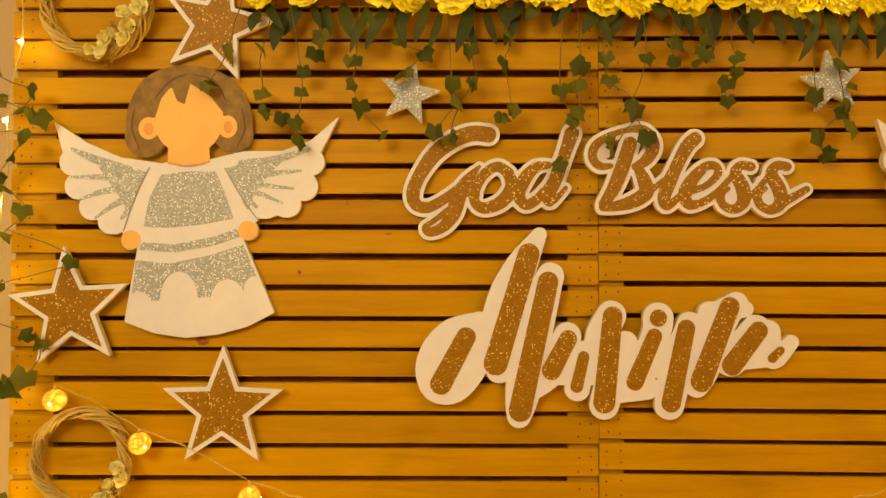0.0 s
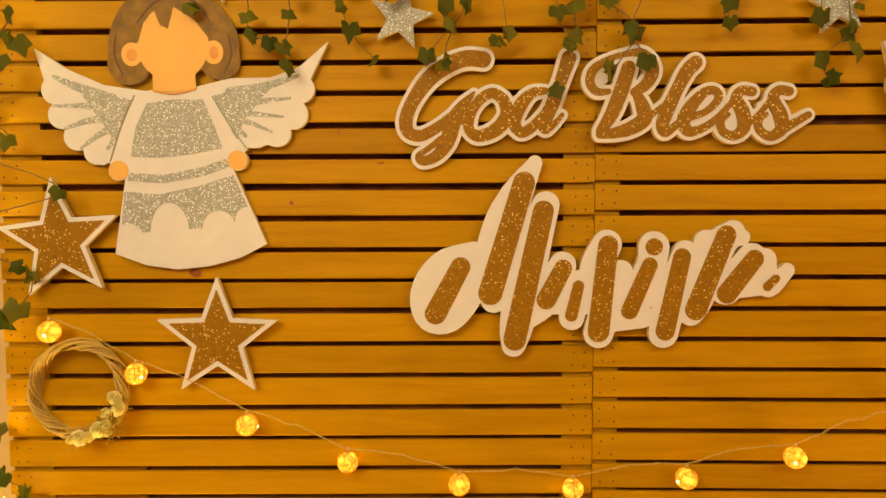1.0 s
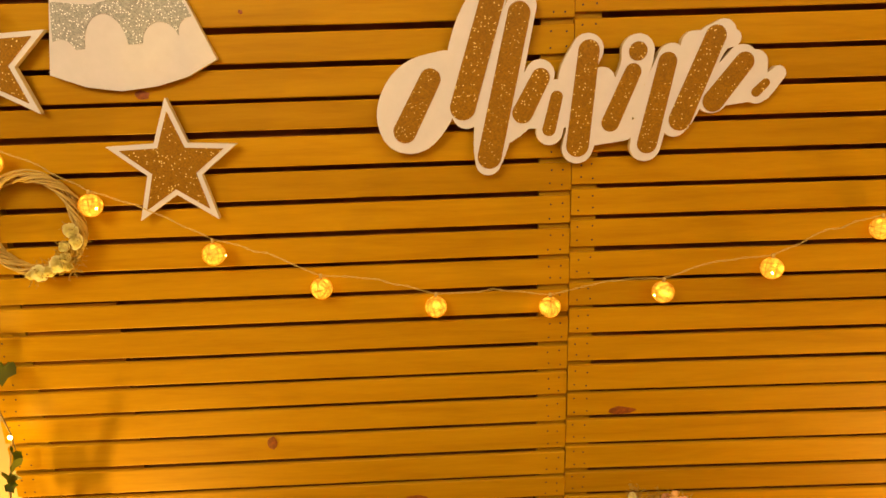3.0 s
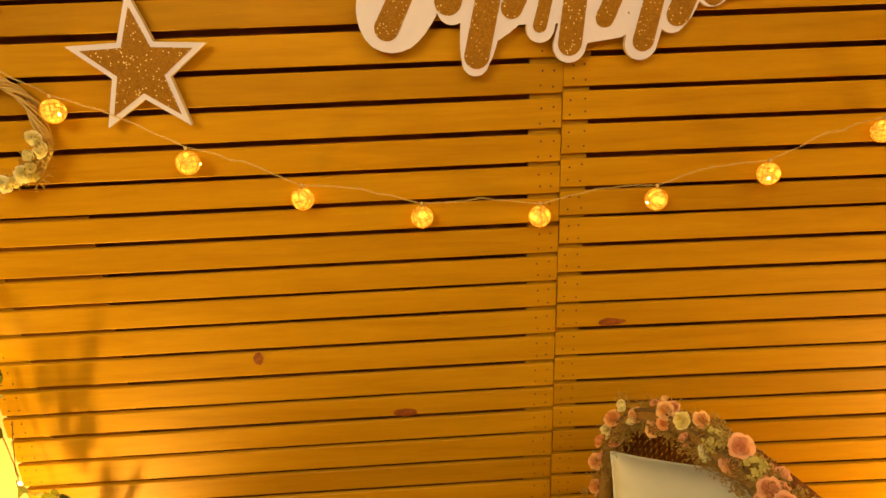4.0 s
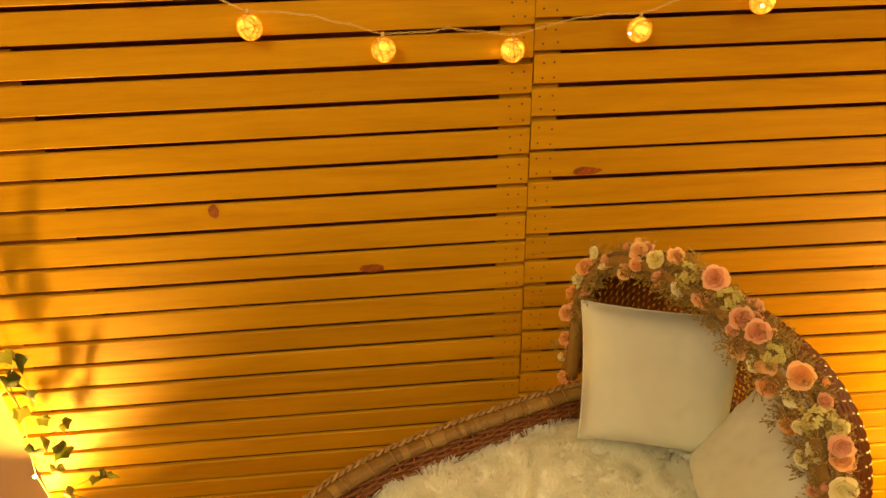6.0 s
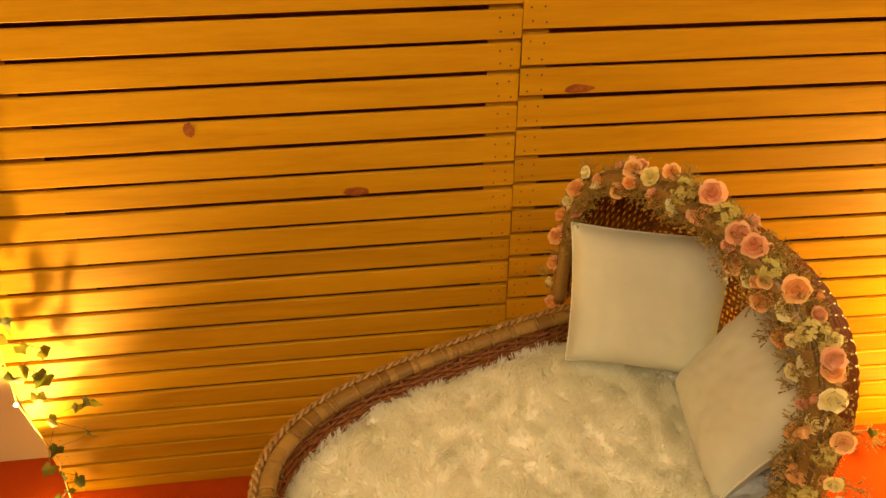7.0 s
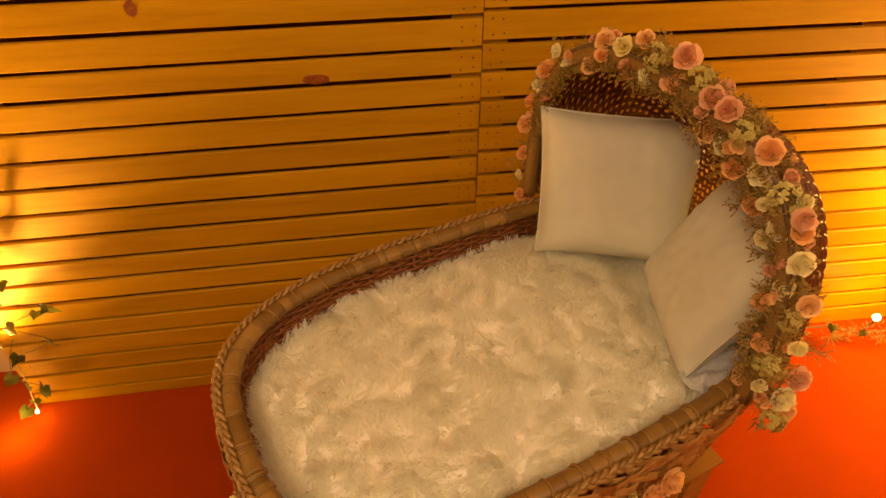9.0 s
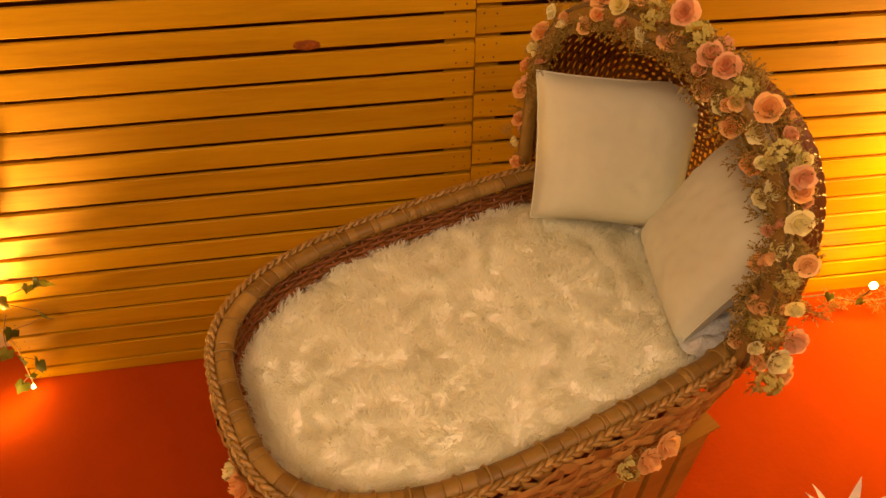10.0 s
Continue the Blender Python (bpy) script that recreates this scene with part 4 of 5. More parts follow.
def cluster_mesh(mat, r, seed, count=40, size=0.26):
    """A head of many small four-petalled florets."""
    s = Shape()
    s.v.append((0.0, 0.0, 0.0))
    rng = random.Random(seed)
    for _ in range(count):
        d = Vector((rng.gauss(0, 1), rng.gauss(0, 1), abs(rng.gauss(0, 1)) + 0.1)).normalized()
        c = d * r * rng.uniform(0.75, 1.0)
        a = d.orthogonal().normalized()
        b = d.cross(a)
        hub = len(s.v)
        s.v.extend([tuple(c), tuple(c + a * r * 0.04), tuple(c + b * r * 0.04)])
        s.f.extend([(0, hub, hub + 1), (hub, hub + 1, hub + 2)])
        s.m.extend([0, 0])
        for q in range(4):
            t = math.pi / 2 * q + rng.uniform(-0.3, 0.3)
            o = a * math.cos(t) + b * math.sin(t)
            p = -a * math.sin(t) + b * math.cos(t)
            e = r * size
            at_ = len(s.v)
            s.v.extend(tuple(x) for x in (c + o * e * 0.6 + p * e * 0.4 + d * e * 0.1, c + o * e + d * e * 0.25, c + o * e * 0.6 - p * e * 0.4 + d * e * 0.1))
            s.f.append((hub, at_, at_ + 1, at_ + 2))
            s.m.append(0)
    return s.mesh("floret_head", mat)


def sprig_mesh(mat, r, seed, twigs=13):
    """A loose sprig of fine twiglets, each set with tiny leaves."""
    s = Shape()
    s.v.append((0.0, 0.0, 0.0))
    rng = random.Random(seed)
    for _ in range(twigs):
        d = Vector((rng.gauss(0, 1), rng.gauss(0, 1), rng.gauss(0.4, 0.6))).normalized()
        bend = d.orthogonal().normalized()
        bend.rotate(Matrix.Rotation(rng.uniform(0, 6), 3, d))
        L = r * rng.uniform(0.55, 1.15)
        last = 0
        for f in (0.30, 0.45, 0.58, 0.70, 0.80, 0.90, 1.0):
            c = d * L * f + bend * L * 0.30 * f * f
            e = (d + Vector((rng.gauss(0, 0.8), rng.gauss(0, 0.8), rng.gauss(0, 0.8)))).normalized()
            w = e.orthogonal().normalized() * r * rng.uniform(0.035, 0.07)
            tip = c + e * r * rng.uniform(0.14, 0.26)
            k = len(s.v)
            s.v.extend(tuple(p) for p in (c, (c + tip) / 2 + w, tip, (c + tip) / 2 - w))
            s.f.extend([(k, k + 1, k + 2), (k, k + 2, k + 3), (last, k, k + 1)])
            s.m.extend([0, 0, 0])
            last = k
    return s.mesh("sprig", mat)


ROSES = {"peach": [rose_mesh(PEACH, 1.0, i) for i in (1, 2, 3)], "cream": [rose_mesh(CREAM, 1.0, i) for i in (4, 5)], "mauve": [rose_mesh(MAUVE, 1.0, i) for i in (6, 7)]}
BUD = rose_mesh(CREAM, 1.0, 9, ((3, 0.28, 1.1, 0.0), (4, 0.55, 1.0, 0.0), (5, 0.8, 0.75, 0.05)))
LIMEHEAD = [cluster_mesh(LIME, 1.0, i) for i in (1, 2)]
SPRIGS = [sprig_mesh(MOSS, 1.0, i) for i in (1, 2, 3)]
CARNATIONS = [carnation_mesh(YELLOW, 1.0, i) for i in (11, 12, 13)]


def facing(where, out, size, spin):
    """A pose at where whose z axis looks along out, scaled."""
    return Matrix.Translation(where) @ Vector(out).normalized().to_track_quat("Z", "Y").to_matrix().to_4x4() @ pose(0, 0, 0, 0, 0, spin) @ Matrix.Scale(size, 4)


def put(name, me, parent, where, out, size, spin, label=""):
    return part(name, me, parent, label, facing(where, out, size, spin))


garland = thing("rose_garland", BASKET, "garland of peach, cream and mauve roses over the hood's edge", "flower garland")
rng = random.Random(21)
wire = [Vector(hood(0.0, f, 0.012)) + Vector((-0.006, 0, 0)) for f in np.linspace(0.0, 1.0, 40)]
part("wire", Shape().tube(wire, 0.0035, 5).mesh("wire", STEM), garland)
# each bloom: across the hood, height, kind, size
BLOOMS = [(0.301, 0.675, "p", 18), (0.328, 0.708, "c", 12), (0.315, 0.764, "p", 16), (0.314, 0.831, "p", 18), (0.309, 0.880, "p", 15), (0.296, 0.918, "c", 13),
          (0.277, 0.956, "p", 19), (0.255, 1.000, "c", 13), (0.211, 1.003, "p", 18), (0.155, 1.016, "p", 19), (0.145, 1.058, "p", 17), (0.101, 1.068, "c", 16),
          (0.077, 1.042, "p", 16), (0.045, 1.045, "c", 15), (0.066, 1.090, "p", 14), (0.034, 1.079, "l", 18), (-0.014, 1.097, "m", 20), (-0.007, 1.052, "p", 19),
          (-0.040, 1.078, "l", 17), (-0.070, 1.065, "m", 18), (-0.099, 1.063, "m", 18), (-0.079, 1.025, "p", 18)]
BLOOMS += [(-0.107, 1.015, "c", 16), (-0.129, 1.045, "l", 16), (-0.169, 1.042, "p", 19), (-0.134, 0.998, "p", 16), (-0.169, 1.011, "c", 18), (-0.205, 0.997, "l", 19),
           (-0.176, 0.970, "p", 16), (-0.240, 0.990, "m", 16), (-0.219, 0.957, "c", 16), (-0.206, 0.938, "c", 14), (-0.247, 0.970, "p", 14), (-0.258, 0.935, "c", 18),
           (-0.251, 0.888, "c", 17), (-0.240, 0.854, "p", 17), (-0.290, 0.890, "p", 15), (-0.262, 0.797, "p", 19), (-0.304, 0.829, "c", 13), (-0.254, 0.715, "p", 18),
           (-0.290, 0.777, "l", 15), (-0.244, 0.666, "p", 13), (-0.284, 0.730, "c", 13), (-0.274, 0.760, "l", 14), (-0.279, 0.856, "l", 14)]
KINDS = {"p": "peach", "c": "cream", "m": "mauve"}
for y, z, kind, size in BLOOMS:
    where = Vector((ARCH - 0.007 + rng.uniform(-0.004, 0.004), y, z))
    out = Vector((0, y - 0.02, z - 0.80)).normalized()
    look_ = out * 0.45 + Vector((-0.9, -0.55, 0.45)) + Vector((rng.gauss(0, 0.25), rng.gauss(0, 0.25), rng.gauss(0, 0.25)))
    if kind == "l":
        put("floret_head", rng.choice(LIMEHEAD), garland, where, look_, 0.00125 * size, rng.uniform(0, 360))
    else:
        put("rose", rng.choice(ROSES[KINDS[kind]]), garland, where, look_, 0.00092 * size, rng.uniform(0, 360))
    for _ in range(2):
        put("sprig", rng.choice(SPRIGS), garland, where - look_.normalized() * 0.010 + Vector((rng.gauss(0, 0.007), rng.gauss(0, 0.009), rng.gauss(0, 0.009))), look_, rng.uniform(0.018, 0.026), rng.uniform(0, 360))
# dry filler between the blooms
for off, push, f0, f1, n in ((-0.012, -0.014, 0.12, 0.97, 80), (0.014, 0.010, 0.0, 1.0, 90), (0.026, 0.002, 0.40, 1.0, 30)):
    for i in range(n):
        f = f0 + (f1 - f0) * (i + 0.5 + rng.uniform(-0.25, 0.25)) / n
        c = Vector(hood(0.0, f, 0.0))
        out = (Vector(hood(0.0, f, 0.05)) - c).normalized()
        where = c + out * (push + rng.uniform(-0.006, 0.008)) + Vector((off + rng.uniform(-0.006, 0.006), 0, 0))
        look_ = out * 0.7 + Vector((-0.5, -0.25, 0.25)) + Vector((rng.gauss(0, 0.4), rng.gauss(0, 0.4), rng.gauss(0, 0.4)))
        put("sprig", rng.choice(SPRIGS), garland, where, look_, rng.uniform(0.016, 0.025), rng.uniform(0, 360))
        if rng.random() < 0.22:
            put("bud", rng.choice(ROSES[rng.choice(("peach", "cream", "mauve"))]), garland, where + look_.normalized() * 0.012, look_, rng.uniform(0.008, 0.012), rng.uniform(0, 360))
# the tail of the garland that hangs outside, at the foot of the arch
for du, dn, dz, kind in ((0.03, -0.305, 0.645, "lime"), (0.075, -0.295, 0.630, "peach"), (0.03, -0.300, 0.695, "cream"), (0.07, -0.290, 0.705, "mauve")):
    where = (ARCH + du, dn, dz)
    if kind == "lime":
        put("floret_head", LIMEHEAD[0], garland, where, (-0.3, -1, 0.4), 0.022, 40)
    else:
        put("rose", ROSES[kind][0], garland, where, (-0.3, -1, 0.5), 0.020, rng.uniform(0, 360))
    for _ in range(2):
        put("sprig", rng.choice(SPRIGS), garland, Vector(where) + Vector((rng.gauss(0, 0.012), 0.01, rng.gauss(-0.01, 0.012))), (0.3, -1, -0.2), 0.024, rng.uniform(0, 360))
for name, spots, label in (("rose_posy", ((0.095, -0.286, 0.575, "peach"), (0.060, -0.288, 0.562, "peach"), (0.03, -0.284, 0.555, "lime")), "small posy of peach roses pinned on the bassinet's side"),
                           ("rose_posy", ((-0.468, -0.085, 0.625, "peach"), (-0.470, -0.055, 0.615, "cream"), (-0.466, -0.12, 0.612, "peach")), "small posy of peach roses pinned on the bassinet's foot")):
    posy = thing(name, BASKET, label, "flowers", "posies on the bassinet")
    for a, b, c, kind in spots:
        out = (0, -1, 0.5) if a > -0.3 else (-1, -0.3, 0.5)
        if kind == "lime":
            put("floret_head", LIMEHEAD[1], posy, (a, b, c), out, 0.020, 10)
        else:
            put("rose", ROSES[kind][1], posy, (a, b, c), out, 0.021, rng.uniform(0, 360))
        put("sprig", rng.choice(SPRIGS), posy, (a, b + 0.004, c - 0.006), out, 0.025, rng.uniform(0, 360))

# ---- crumpled clear film beside the front pillow ----
g = []
for i in range(14):
    row = []
    for j in range(14):
        a, b = i / 13, j / 13
        row.append((0.180 + 0.130 * a, -0.252 + 0.070 * b, 0.656 + 0.020 * noise.noise((a * 4, b * 4, 2)) + 0.010 * noise.noise((a * 11, b * 11, 4)) + 0.03 * a * (1 - b)))
    g.append(row)
film = new("plastic_film", Shape().grid(g).mesh("plastic_film", FILM))
film.matrix_basis = BASKET
tagged(film, "crumpled clear plastic film tucked beside the pillow", "plastic film")


# ---- flowers and leaves along the top ----
def at(u, v):
    return (-1.1797 + 0.001113 * u, 2.4312 - 0.001114 * v)


top = thing("carnation_garland", pose(0, 0, 0), "garland of ruffled yellow carnations with dark leaves along the top", "flower garland")
part("wire", Shape().tube([(-0.72, -0.04, 2.455), (0.2, -0.045, 2.45), (1.1, -0.04, 2.455)], 0.006, 6).mesh("wire", STEM), top)
rng = random.Random(33)
for i in range(27):
    u = 470 + i * 66 + rng.uniform(-14, 14)
    x, z = at(u, rng.uniform(-22, -4) if i > 3 else rng.uniform(-30, -16))
    put("carnation", rng.choice(CARNATIONS), top, (x, -0.055, z), (rng.gauss(0, 0.25), -1, rng.gauss(-0.15, 0.2)), rng.uniform(0.036, 0.044), rng.uniform(0, 360))
for i in range(11):
    x, z = at(500 + i * 74 + rng.uniform(-20, 20), -55)
    put("carnation", rng.choice(CARNATIONS), top, (x, -0.045, z), (rng.gauss(0, 0.25), -1, 0.3), rng.uniform(0.036, 0.042), rng.uniform(0, 360))


for u, v in ((1466, 0), (980, -26), (690, -30)):
    x, z = at(u, v)
    part("bulb", Shape().ball((x, -0.105, z), 0.0045, 8, 6).mesh("bulb", FAIRY), top, "small lit warm bulb")


def blade(x, z, dx, dz, w, bend):
    """A long pointed leaf from (x, z) to (x + dx, z + dz)."""
    s = Shape()
    d = Vector((dx, 0, dz))
    side = Vector((-dz, 0, dx)).normalized()
    rows_ = []
    for f in np.linspace(0, 1, 8):
        c = Vector((x, -0.030, z)) + d * f + Vector((0, -bend * math.sin(f * 2.2), 0)) + side * 0.12 * d.length * f * f * (1 if dx > 0 else -1)
        ww = w * (math.sin(math.pi * min(1, f * 0.93 + 0.06)) ** 0.8)
        rows_.append([c - side * ww + Vector((0, -0.2 * ww, 0)), c, c + side * ww + Vector((0, -0.2 * ww, 0))])
    return s.grid(rows_).mesh("long_leaf", FERN)


for i in range(46):
    u = 460 + i * 25 + rng.uniform(-12, 12)
    x, z = at(u, rng.uniform(0, 22))
    part("long_leaf", blade(x, z, rng.uniform(-0.035, 0.035), -rng.uniform(0.040, 0.110), rng.uniform(0.008, 0.015), rng.uniform(0.005, 0.03)), top)


# ---- ivy ----
def ivy_mesh(seed):
    rng = random.Random(seed)
    lobes = [(-90, 1.25), (-62, 0.82), (-28, 1.0), (6, 0.74), (38, 0.84), (66, 0.56), (90, 0.22), (114, 0.56), (142, 0.84), (174, 0.74), (208, 1.0), (242, 0.82)]
    pts = [(r * rng.uniform(0.9, 1.1) * 0.5 * math.cos(radians(a)), r * rng.uniform(0.9, 1.1) * 0.5 * math.sin(radians(a))) for a, r in lobes]
    fold = rng.uniform(0.15, 0.45)
    vs = [(0, -0.06, 0.0)]
    for x, z in pts:
        vs.append((x, fold * abs(x) + 0.12 * math.sin(z * 5 + seed), z))
    n = len(pts)
    inner = [(0.5 * v[0], 0.5 * v[1] - 0.05, 0.5 * v[2]) for v in vs[1:]]
    vs += inner
    fs = []
    for i in range(n):
        j = (i + 1) % n
        fs += [(0, 1 + n + i, 1 + n + j), (1 + n + i, 1 + i, 1 + j, 1 + n + j)]
    return Shape().add(vs, fs).mesh("leaf", IVY)


LEAVES = [ivy_mesh(i) for i in range(5)]
ivy_rng = random.Random(55)


def ivy(points, label, group, y=-0.035, size=0.042, world=False, first=1, extra=1):
    """A strand through points, sheet units or metres, with a leaf at each point but the first ones."""
    pts = [p if world else at(*p) for p in points]
    x0, z0 = pts[0]
    ob = thing("ivy_strand", pose(x0, y, z0), label, "ivy", group)
    path = [Vector((x - x0, -0.012 * (i % 2), z - z0)) for i, (x, z) in enumerate(pts)]
    smooth = []
    for i in range(len(path) - 1):
        a, b, c, d = path[max(0, i - 1)], path[i], path[i + 1], path[min(len(path) - 1, i + 2)]
        for s in (0, 0.25, 0.5, 0.75):
            smooth.append(0.5 * (2 * b + (c - a) * s + (2 * a - 5 * b + 4 * c - d) * s * s + (3 * b - a - 3 * c + d) * s ** 3) + Vector((ivy_rng.gauss(0, 0.002), 0, 0)))
    smooth.append(path[-1])
    part("stem", Shape().tube(smooth, 0.0011, 4).mesh("stem", STEM), ob)
    spots = [(p, 1.0) for p in path[first:]]
    for _ in range(extra):
        spots.append((ivy_rng.choice(smooth[len(smooth) // 4:]) + Vector((ivy_rng.gauss(0, 0.008), 0, 0)), 0.7))
    for p, k in spots:
        turn = pose(0, 0, 0, ivy_rng.gauss(-12, 22), ivy_rng.gauss(0, 28), ivy_rng.gauss(0, 38))
        sz = size * k * ivy_rng.uniform(0.8, 1.15)
        part("leaf", ivy_rng.choice(LEAVES), ob, "", Matrix.Translation(p + Vector((0, -0.006, 0))) @ turn @ Matrix.Scale(sz, 4))
    return ob


HANG = [
    [(490, 0), (470, 90), (468, 165), (480, 200), (505, 208)], [(515, 0), (540, 165), (527, 215), (538, 250)], [(560, 0), (570, 68), (563, 95)],
    [(640, 0), (632, 110), (628, 150), (640, 190), (680, 238)], [(700, 0), (708, 78), (752, 95), (705, 140)], [(790, 0), (800, 150), (812, 180), (797, 245)],
    [(830, 0), (830, 92), (838, 145), (770, 232)], [(870, 0), (900, 70), (893, 112), (905, 196), (888, 207)], [(1000, 0), (988, 160), (1012, 212), (988, 290)],
    [(1020, 0), (1025, 120), (1018, 150), (1018, 200)], [(1060, 0), (1065, 106), (1075, 140), (1120, 195), (1078, 262)], [(1130, 0), (1137, 105), (1118, 188), (1138, 242)],
    [(1190, 0), (1185, 112), (1232, 110), (1240, 70)], [(1280, 0), (1290, 105), (1280, 145), (1275, 180)], [(1440, 0), (1428, 170), (1480, 195), (1432, 240), (1450, 272)],
    [(1480, 0), (1470, 115), (1488, 185), (1490, 225)], [(430, 0), (408, 95), (372, 150)], [(1330, 0), (1240, 100), (1190, 75)],
]
for p in HANG:
    ivy(p, "thin hanging ivy strand with green leaves on the slats", "hanging ivy strands")
SIDE = [
    [(-1.172, 2.45), (-1.168, 2.29), (-1.105, 2.25), (-1.112, 2.21), (-1.085, 2.20), (-1.16, 2.23)], [(-1.165, 2.17), (-1.110, 2.16), (-1.168, 2.08), (-1.145, 2.06), (-1.115, 2.02), (-1.15, 1.97)],
    [(-1.15, 1.98), (-1.012, 1.92), (-1.168, 1.87), (-1.172, 1.81), (-1.080, 1.765), (-1.10, 1.70), (-1.14, 1.69)], [(-1.15, 1.70), (-1.13, 1.68), (-1.165, 1.67), (-1.172, 1.50), (-1.16, 1.46)],
    [(-1.165, 1.46), (-1.145, 1.375), (-1.110, 1.335), (-1.15, 1.29), (-1.105, 1.255), (-1.14, 1.22)], [(-1.15, 1.24), (-1.11, 1.08), (-1.14, 1.02), (-1.15, 0.94)],
    [(-1.12, 0.95), (-1.135, 0.80), (-1.085, 0.765), (-1.06, 0.755), (-1.10, 0.70), (-1.07, 0.665)], [(-1.10, 0.72), (-1.10, 0.62), (-1.03, 0.565), (-1.08, 0.53), (-1.05, 0.49), (-1.11, 0.50)],
    [(-1.06, 0.52), (-1.08, 0.44), (-0.985, 0.40), (-1.08, 0.36), (-1.02, 0.29), (-1.10, 0.26)], [(-1.10, 0.30), (-1.14, 0.19), (-1.10, 0.12), (-1.16, 0.06)],
]
for p in SIDE:
    ivy(p, "ivy strand climbing the panel's outer edge among fairy lights", "side ivy strands", -0.045, 0.046, True, 1, 2)


# ---- fairy lights ----
def fairy_string(points, label, y=-0.04):
    x0, z0 = points[0]
    ob = thing("fairy_lights", pose(x0, y, z0), label, "string lights", "fairy light strings")
    path = [(x - x0, 0.010 * math.sin(i * 1.7), z - z0) for i, (x, z) in enumerate(points)]
    part("cable", Shape().tube(path, 0.0016, 5).mesh("cable", CORD), ob)
    for x, y_, z in path[1::2]:
        part("bulb", Shape().ball((x, y_ - 0.006, z), 0.0042, 8, 6).mesh("bulb", FAIRY), ob, "small lit warm bulb")
    return ob


fairy_string([at(48, -10), at(42, 75), at(34, 140), at(28, 217), at(22, 300), at(8, 360), at(20, 430), at(12, 495), at(8, 600), at(12, 700), at(10, 772)], "string of small warm fairy lights along the panel's edge")
fairy_string([at(10, 772), at(6, 860), (-1.165, 1.40), (-1.150, 1.32), (-1.16, 1.21), (-1.13, 1.10), (-1.15, 0.98), (-1.14, 0.80), (-1.12, 0.6), (-1.15, 0.4), (-1.12, 0.2), (-1.15, 0.03), (-1.20, 0.02)], "string of small warm fairy lights trailing to the floor")

# ---- ball lights ----
def ball_light(x, y, z, turn):
    ob = thing("ball_light", pose(x, y, z, 0, 0, turn), "glowing amber thread ball lamp on a garland cord", "string light", "ball lights")
    for child, me in BALL:
        part(child, me, ob)
    return ob


R = 0.0215
threads = Shape()
rng = random.Random(77)
for i in range(20):
    a = Vector((rng.gauss(0, 1), rng.gauss(0, 1), rng.gauss(0, 1))).normalized()
    b = a.orthogonal().normalized()
    c = a.cross(b)
    tilt = rng.uniform(-0.45, 0.45)
    threads.tube([(b * math.cos(t) + c * math.sin(t)) * R * math.cos(tilt) + a * R * math.sin(tilt) for t in np.linspace(0, 2 * math.pi, 25)[:-1]], 0.00042, 4, True)
BALL = [("threads", threads.mesh("threads", THREAD)), ("core", Shape().ball((0, 0, 0), R * 0.965, 16, 10).mesh("core", BALLGLOW)),
        ("bulb", Shape().ball((0.002, -R * 0.90, -0.004), 0.0026, 8, 6).mesh("bulb", BULB)), ("cap", Shape().tube([(0, 0, R * 0.95), (0, 0, R * 1.35)], 0.003, 6).mesh("cap", CORD))]
BALLS = [(-1.052, -0.045, 1.651), (-0.893, -0.035, 1.566), (-0.676, -0.045, 1.468), (-0.484, -0.028, 1.387), (-0.264, -0.032, 1.342), (-0.039, -0.026, 1.330), (0.178, -0.045, 1.359), (0.393, -0.036, 1.396), (0.600, -0.036, 1.468)]
for i, (x, y, z) in enumerate(BALLS):
    ball_light(x, y, z, i * 47)
cord = thing("garland_cord", pose(0, 0, 0), "thin pale twisted cord carrying the ball lights", "cord")
rng = random.Random(3)
for (x0, y0, z0), (x1, y1, z1) in zip(BALLS[:-1], BALLS[1:]):
    q = []
    for s in np.linspace(0, 1, 9):
        q.append((x0 + (x1 - x0) * s, -0.012 + 0.6 * (y0 + (y1 - y0) * s), z0 + R * 1.2 + (z1 - z0) * s + 0.012 * math.sin(math.pi * s) * rng.uniform(0.3, 1.0)))
    for k in (0, 1):
        a = np.arange(33) * 1.1 + k * math.pi
        p = np.stack([np.interp(np.linspace(0, 8, 33), range(9), [v[c] for v in q]) for c in range(3)], 1)
        p[:, 2] += 0.0014 * np.sin(a)
        p[:, 1] += 0.0014 * np.cos(a)
        part("cord_strand", Shape().tube(p, 0.0006, 4).mesh("cord_strand", CORD), cord)


# ---- twig wreaths ----
def wreath(x, z, r, blooms, label):
    ob = thing("twig_wreath", pose(x, -0.025, z), label, "wreath", "twig wreaths")
    rng = random.Random(int(z * 100))
    for i in range(17):
        ph, sq, k = rng.uniform(0, 6.28), rng.uniform(-0.06, 0.06), rng.choice((3, 4, 5))
        p = []
        for t in np.linspace(0, 2 * math.pi, 49)[:-1]:
            rr = r * (1 + 0.085 * math.sin(k * t + ph) + sq * math.cos(2 * t + ph))
            p.append((rr * math.cos(t), 0.016 * math.cos(k * t + ph), rr * math.sin(t)))
        part("twig", Shape().tube(p, rng.uniform(0.0013, 0.0024), 5, True).mesh("twig", TWIG), ob)
    for a, rr, size in blooms:
        c = (r * rr * math.cos(radians(a)), -0.024, r * rr * math.sin(radians(a)))
        put("rose", BUD if size < 0.015 else rng.choice(ROSES["cream"]), ob, c, (rng.gauss(0, 0.3), -1, rng.gauss(0.1, 0.3)), size, rng.uniform(0, 360))
        put("sprig", rng.choice(SPRIGS), ob, Vector(c) + Vector((rng.gauss(0, 0.008), 0.008, rng.gauss(0, 0.008))), (0, -1, 0), 0.022, rng.uniform(0, 360))
    return ob


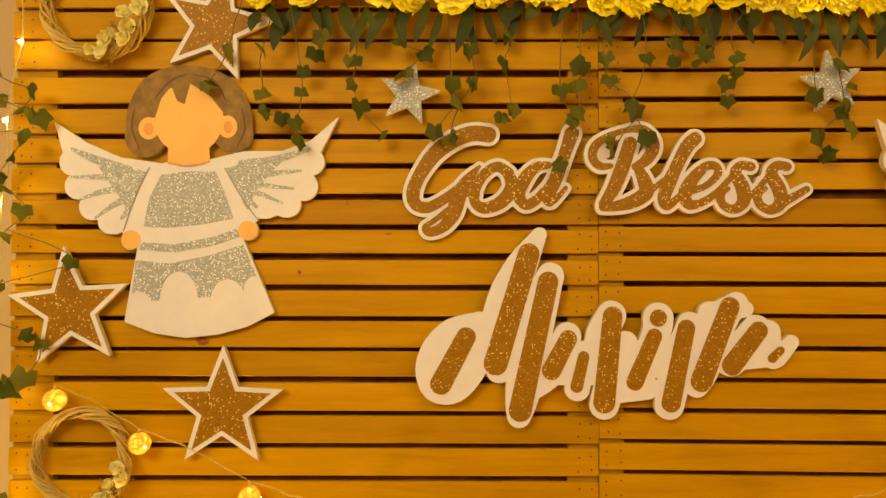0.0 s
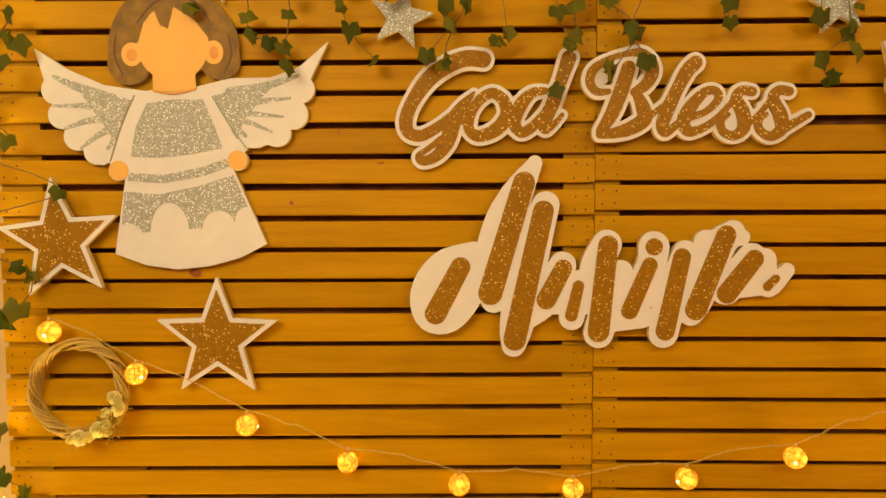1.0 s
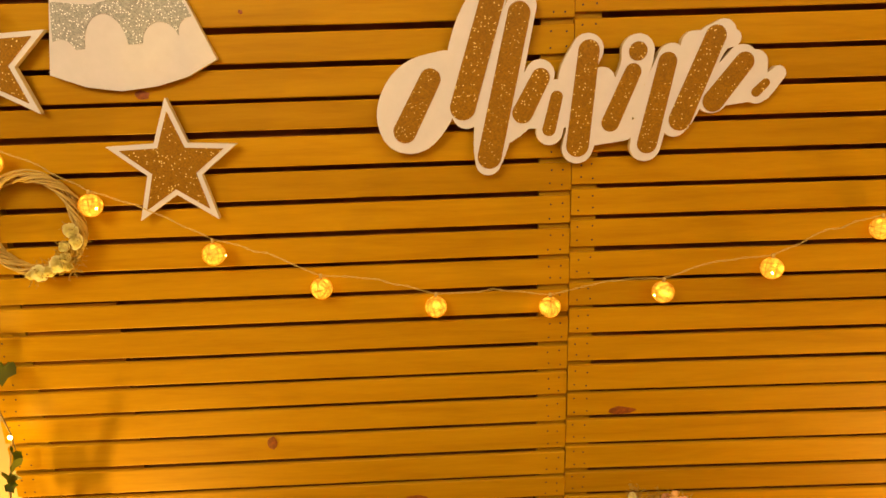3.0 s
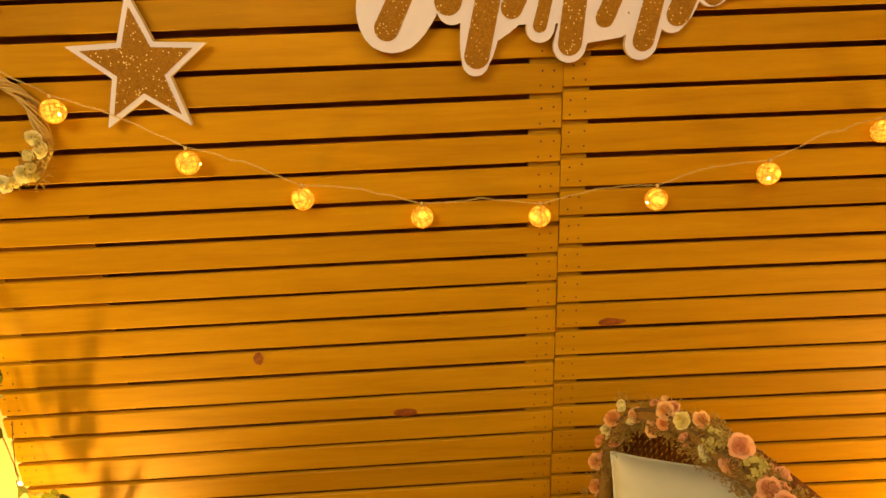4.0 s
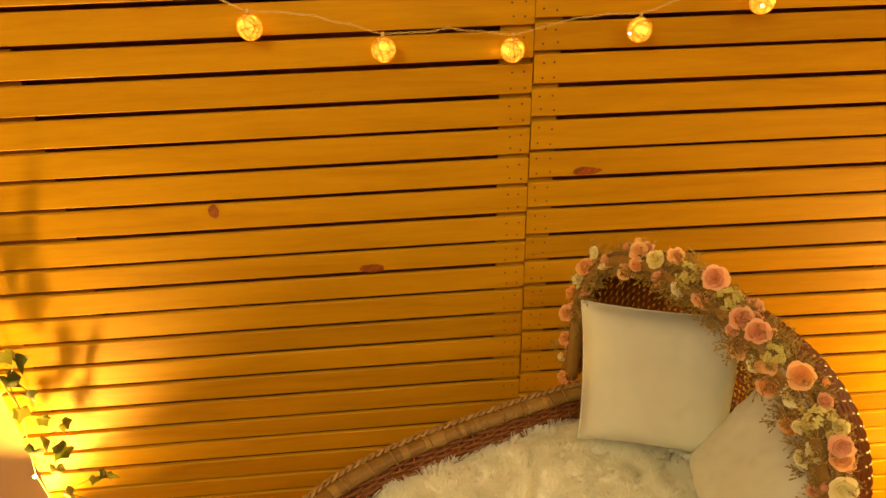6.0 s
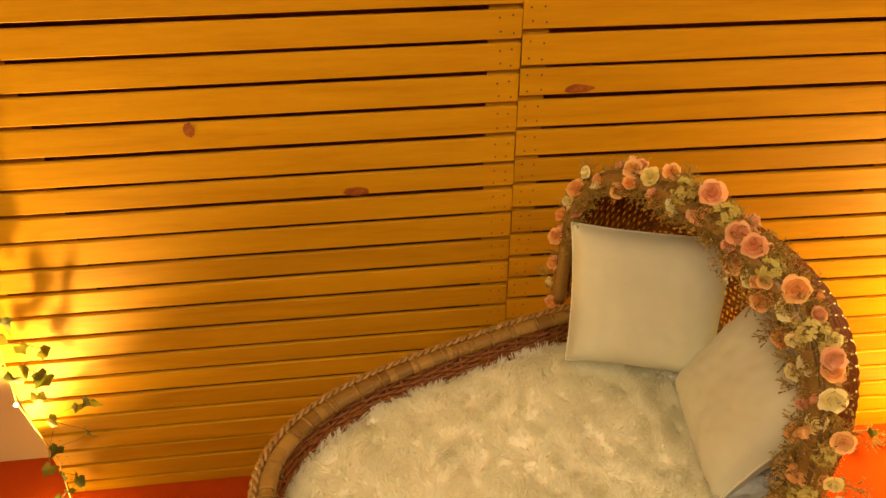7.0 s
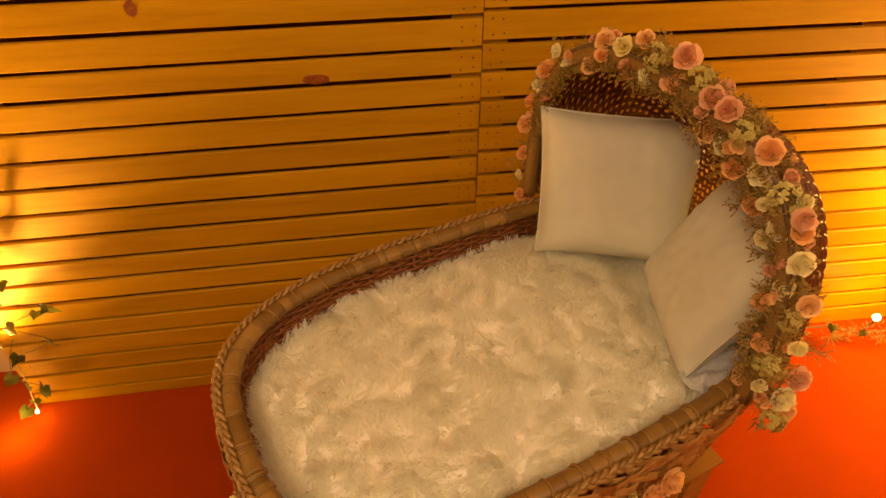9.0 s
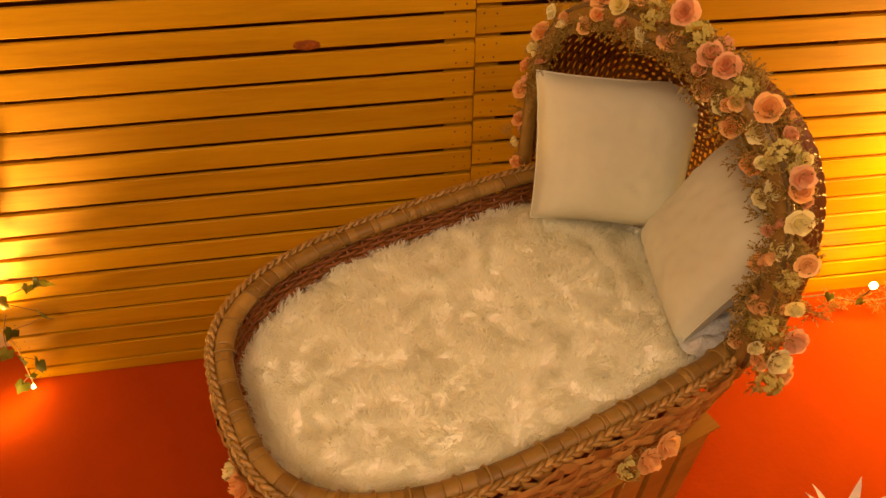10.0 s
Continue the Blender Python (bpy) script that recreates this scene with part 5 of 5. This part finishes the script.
wreath(-1.010, 1.532, 0.089, [(-5, 0.95, 0.015), (-18, 1.10, 0.016), (-28, 0.88, 0.014), (-42, 0.98, 0.013), (-55, 0.95, 0.017), (-68, 1.02, 0.014), (-82, 1.0, 0.016), (-94, 1.02, 0.012), (-50, 1.12, 0.011)], "round willow twig wreath with small cream roses")
wreath(-0.992, 2.425, 0.100, [(30, 0.9, 0.017), (8, 0.95, 0.018), (-8, 1.0, 0.018), (-22, 0.75, 0.017), (-35, 0.95, 0.018), (-48, 1.05, 0.017), (-66, 0.85, 0.017), (-74, 1.08, 0.018), (-88, 0.95, 0.014), (-55, 0.8, 0.013)], "round willow twig wreath with cream roses above the angel board")

# ---- things on the floor ----
hedge = thing("floor_garland", pose(1.16, -0.10, 0.0), "low leafy garland with a lit bulb along the panel's foot", "garland")
rng = random.Random(91)
q = [(-0.30 + 0.09 * i, 0.02 * math.sin(i * 1.3), 0.035 + 0.03 * abs(math.sin(i * 0.9))) for i in range(9)]
part("stem", Shape().tube(q, 0.003, 5).mesh("stem", STEM), hedge)
for x, y, z in q:
    for _ in range(3):
        put("sprig", rng.choice(SPRIGS), hedge, (x + rng.gauss(0, 0.03), y + rng.gauss(0, 0.02), z + rng.gauss(0.01, 0.012)), (rng.gauss(0, 0.5), -0.5, 1), rng.uniform(0.022, 0.034), rng.uniform(0, 360))
    part("leaf", rng.choice(LEAVES), hedge, "", Matrix.Translation((x, y - 0.02, z + 0.02)) @ pose(0, 0, 0, rng.uniform(-60, 0), rng.uniform(-40, 40), rng.uniform(-40, 40)) @ Matrix.Scale(0.030, 4))
part("bulb", Shape().ball((-0.02, -0.03, 0.13), 0.010, 12, 8).mesh("bulb", FAIRY), hedge, "lit warm bulb")
part("bulb_stem", Shape().tube([(0.0, 0.0, 0.05), (-0.01, -0.02, 0.09), (-0.02, -0.03, 0.12)], 0.003, 5).mesh("bulb_stem", STEM), hedge)

spray = thing("white_spray", pose(0.70, -0.72, 0.0), "spray of narrow white artificial leaves on the red carpet", "artificial plant")
rng = random.Random(13)
for i in range(9):
    a = i * 2.4
    L = rng.uniform(0.10, 0.16)
    rows_ = []
    for f in np.linspace(0, 1, 8):
        d = 0.25 + 0.75 * f
        c = Vector((math.cos(a) * 0.10 * f ** 1.3, math.sin(a) * 0.10 * f ** 1.3, L * f - 0.03 * f ** 3))
        side = Vector((-math.sin(a), math.cos(a), 0)) * 0.012 * math.sin(math.pi * min(1, 0.08 + f * 0.92))
        rows_.append([c - side, c + Vector((0, 0, -0.003)), c + side])
    part("white_leaf", Shape().grid(rows_).mesh("white_leaf", FROND), spray)
part("foot", Shape().tube([(0, 0, 0.0), (0, 0, 0.02)], [0.02, 0.012], 8).mesh("foot", STEM), spray)
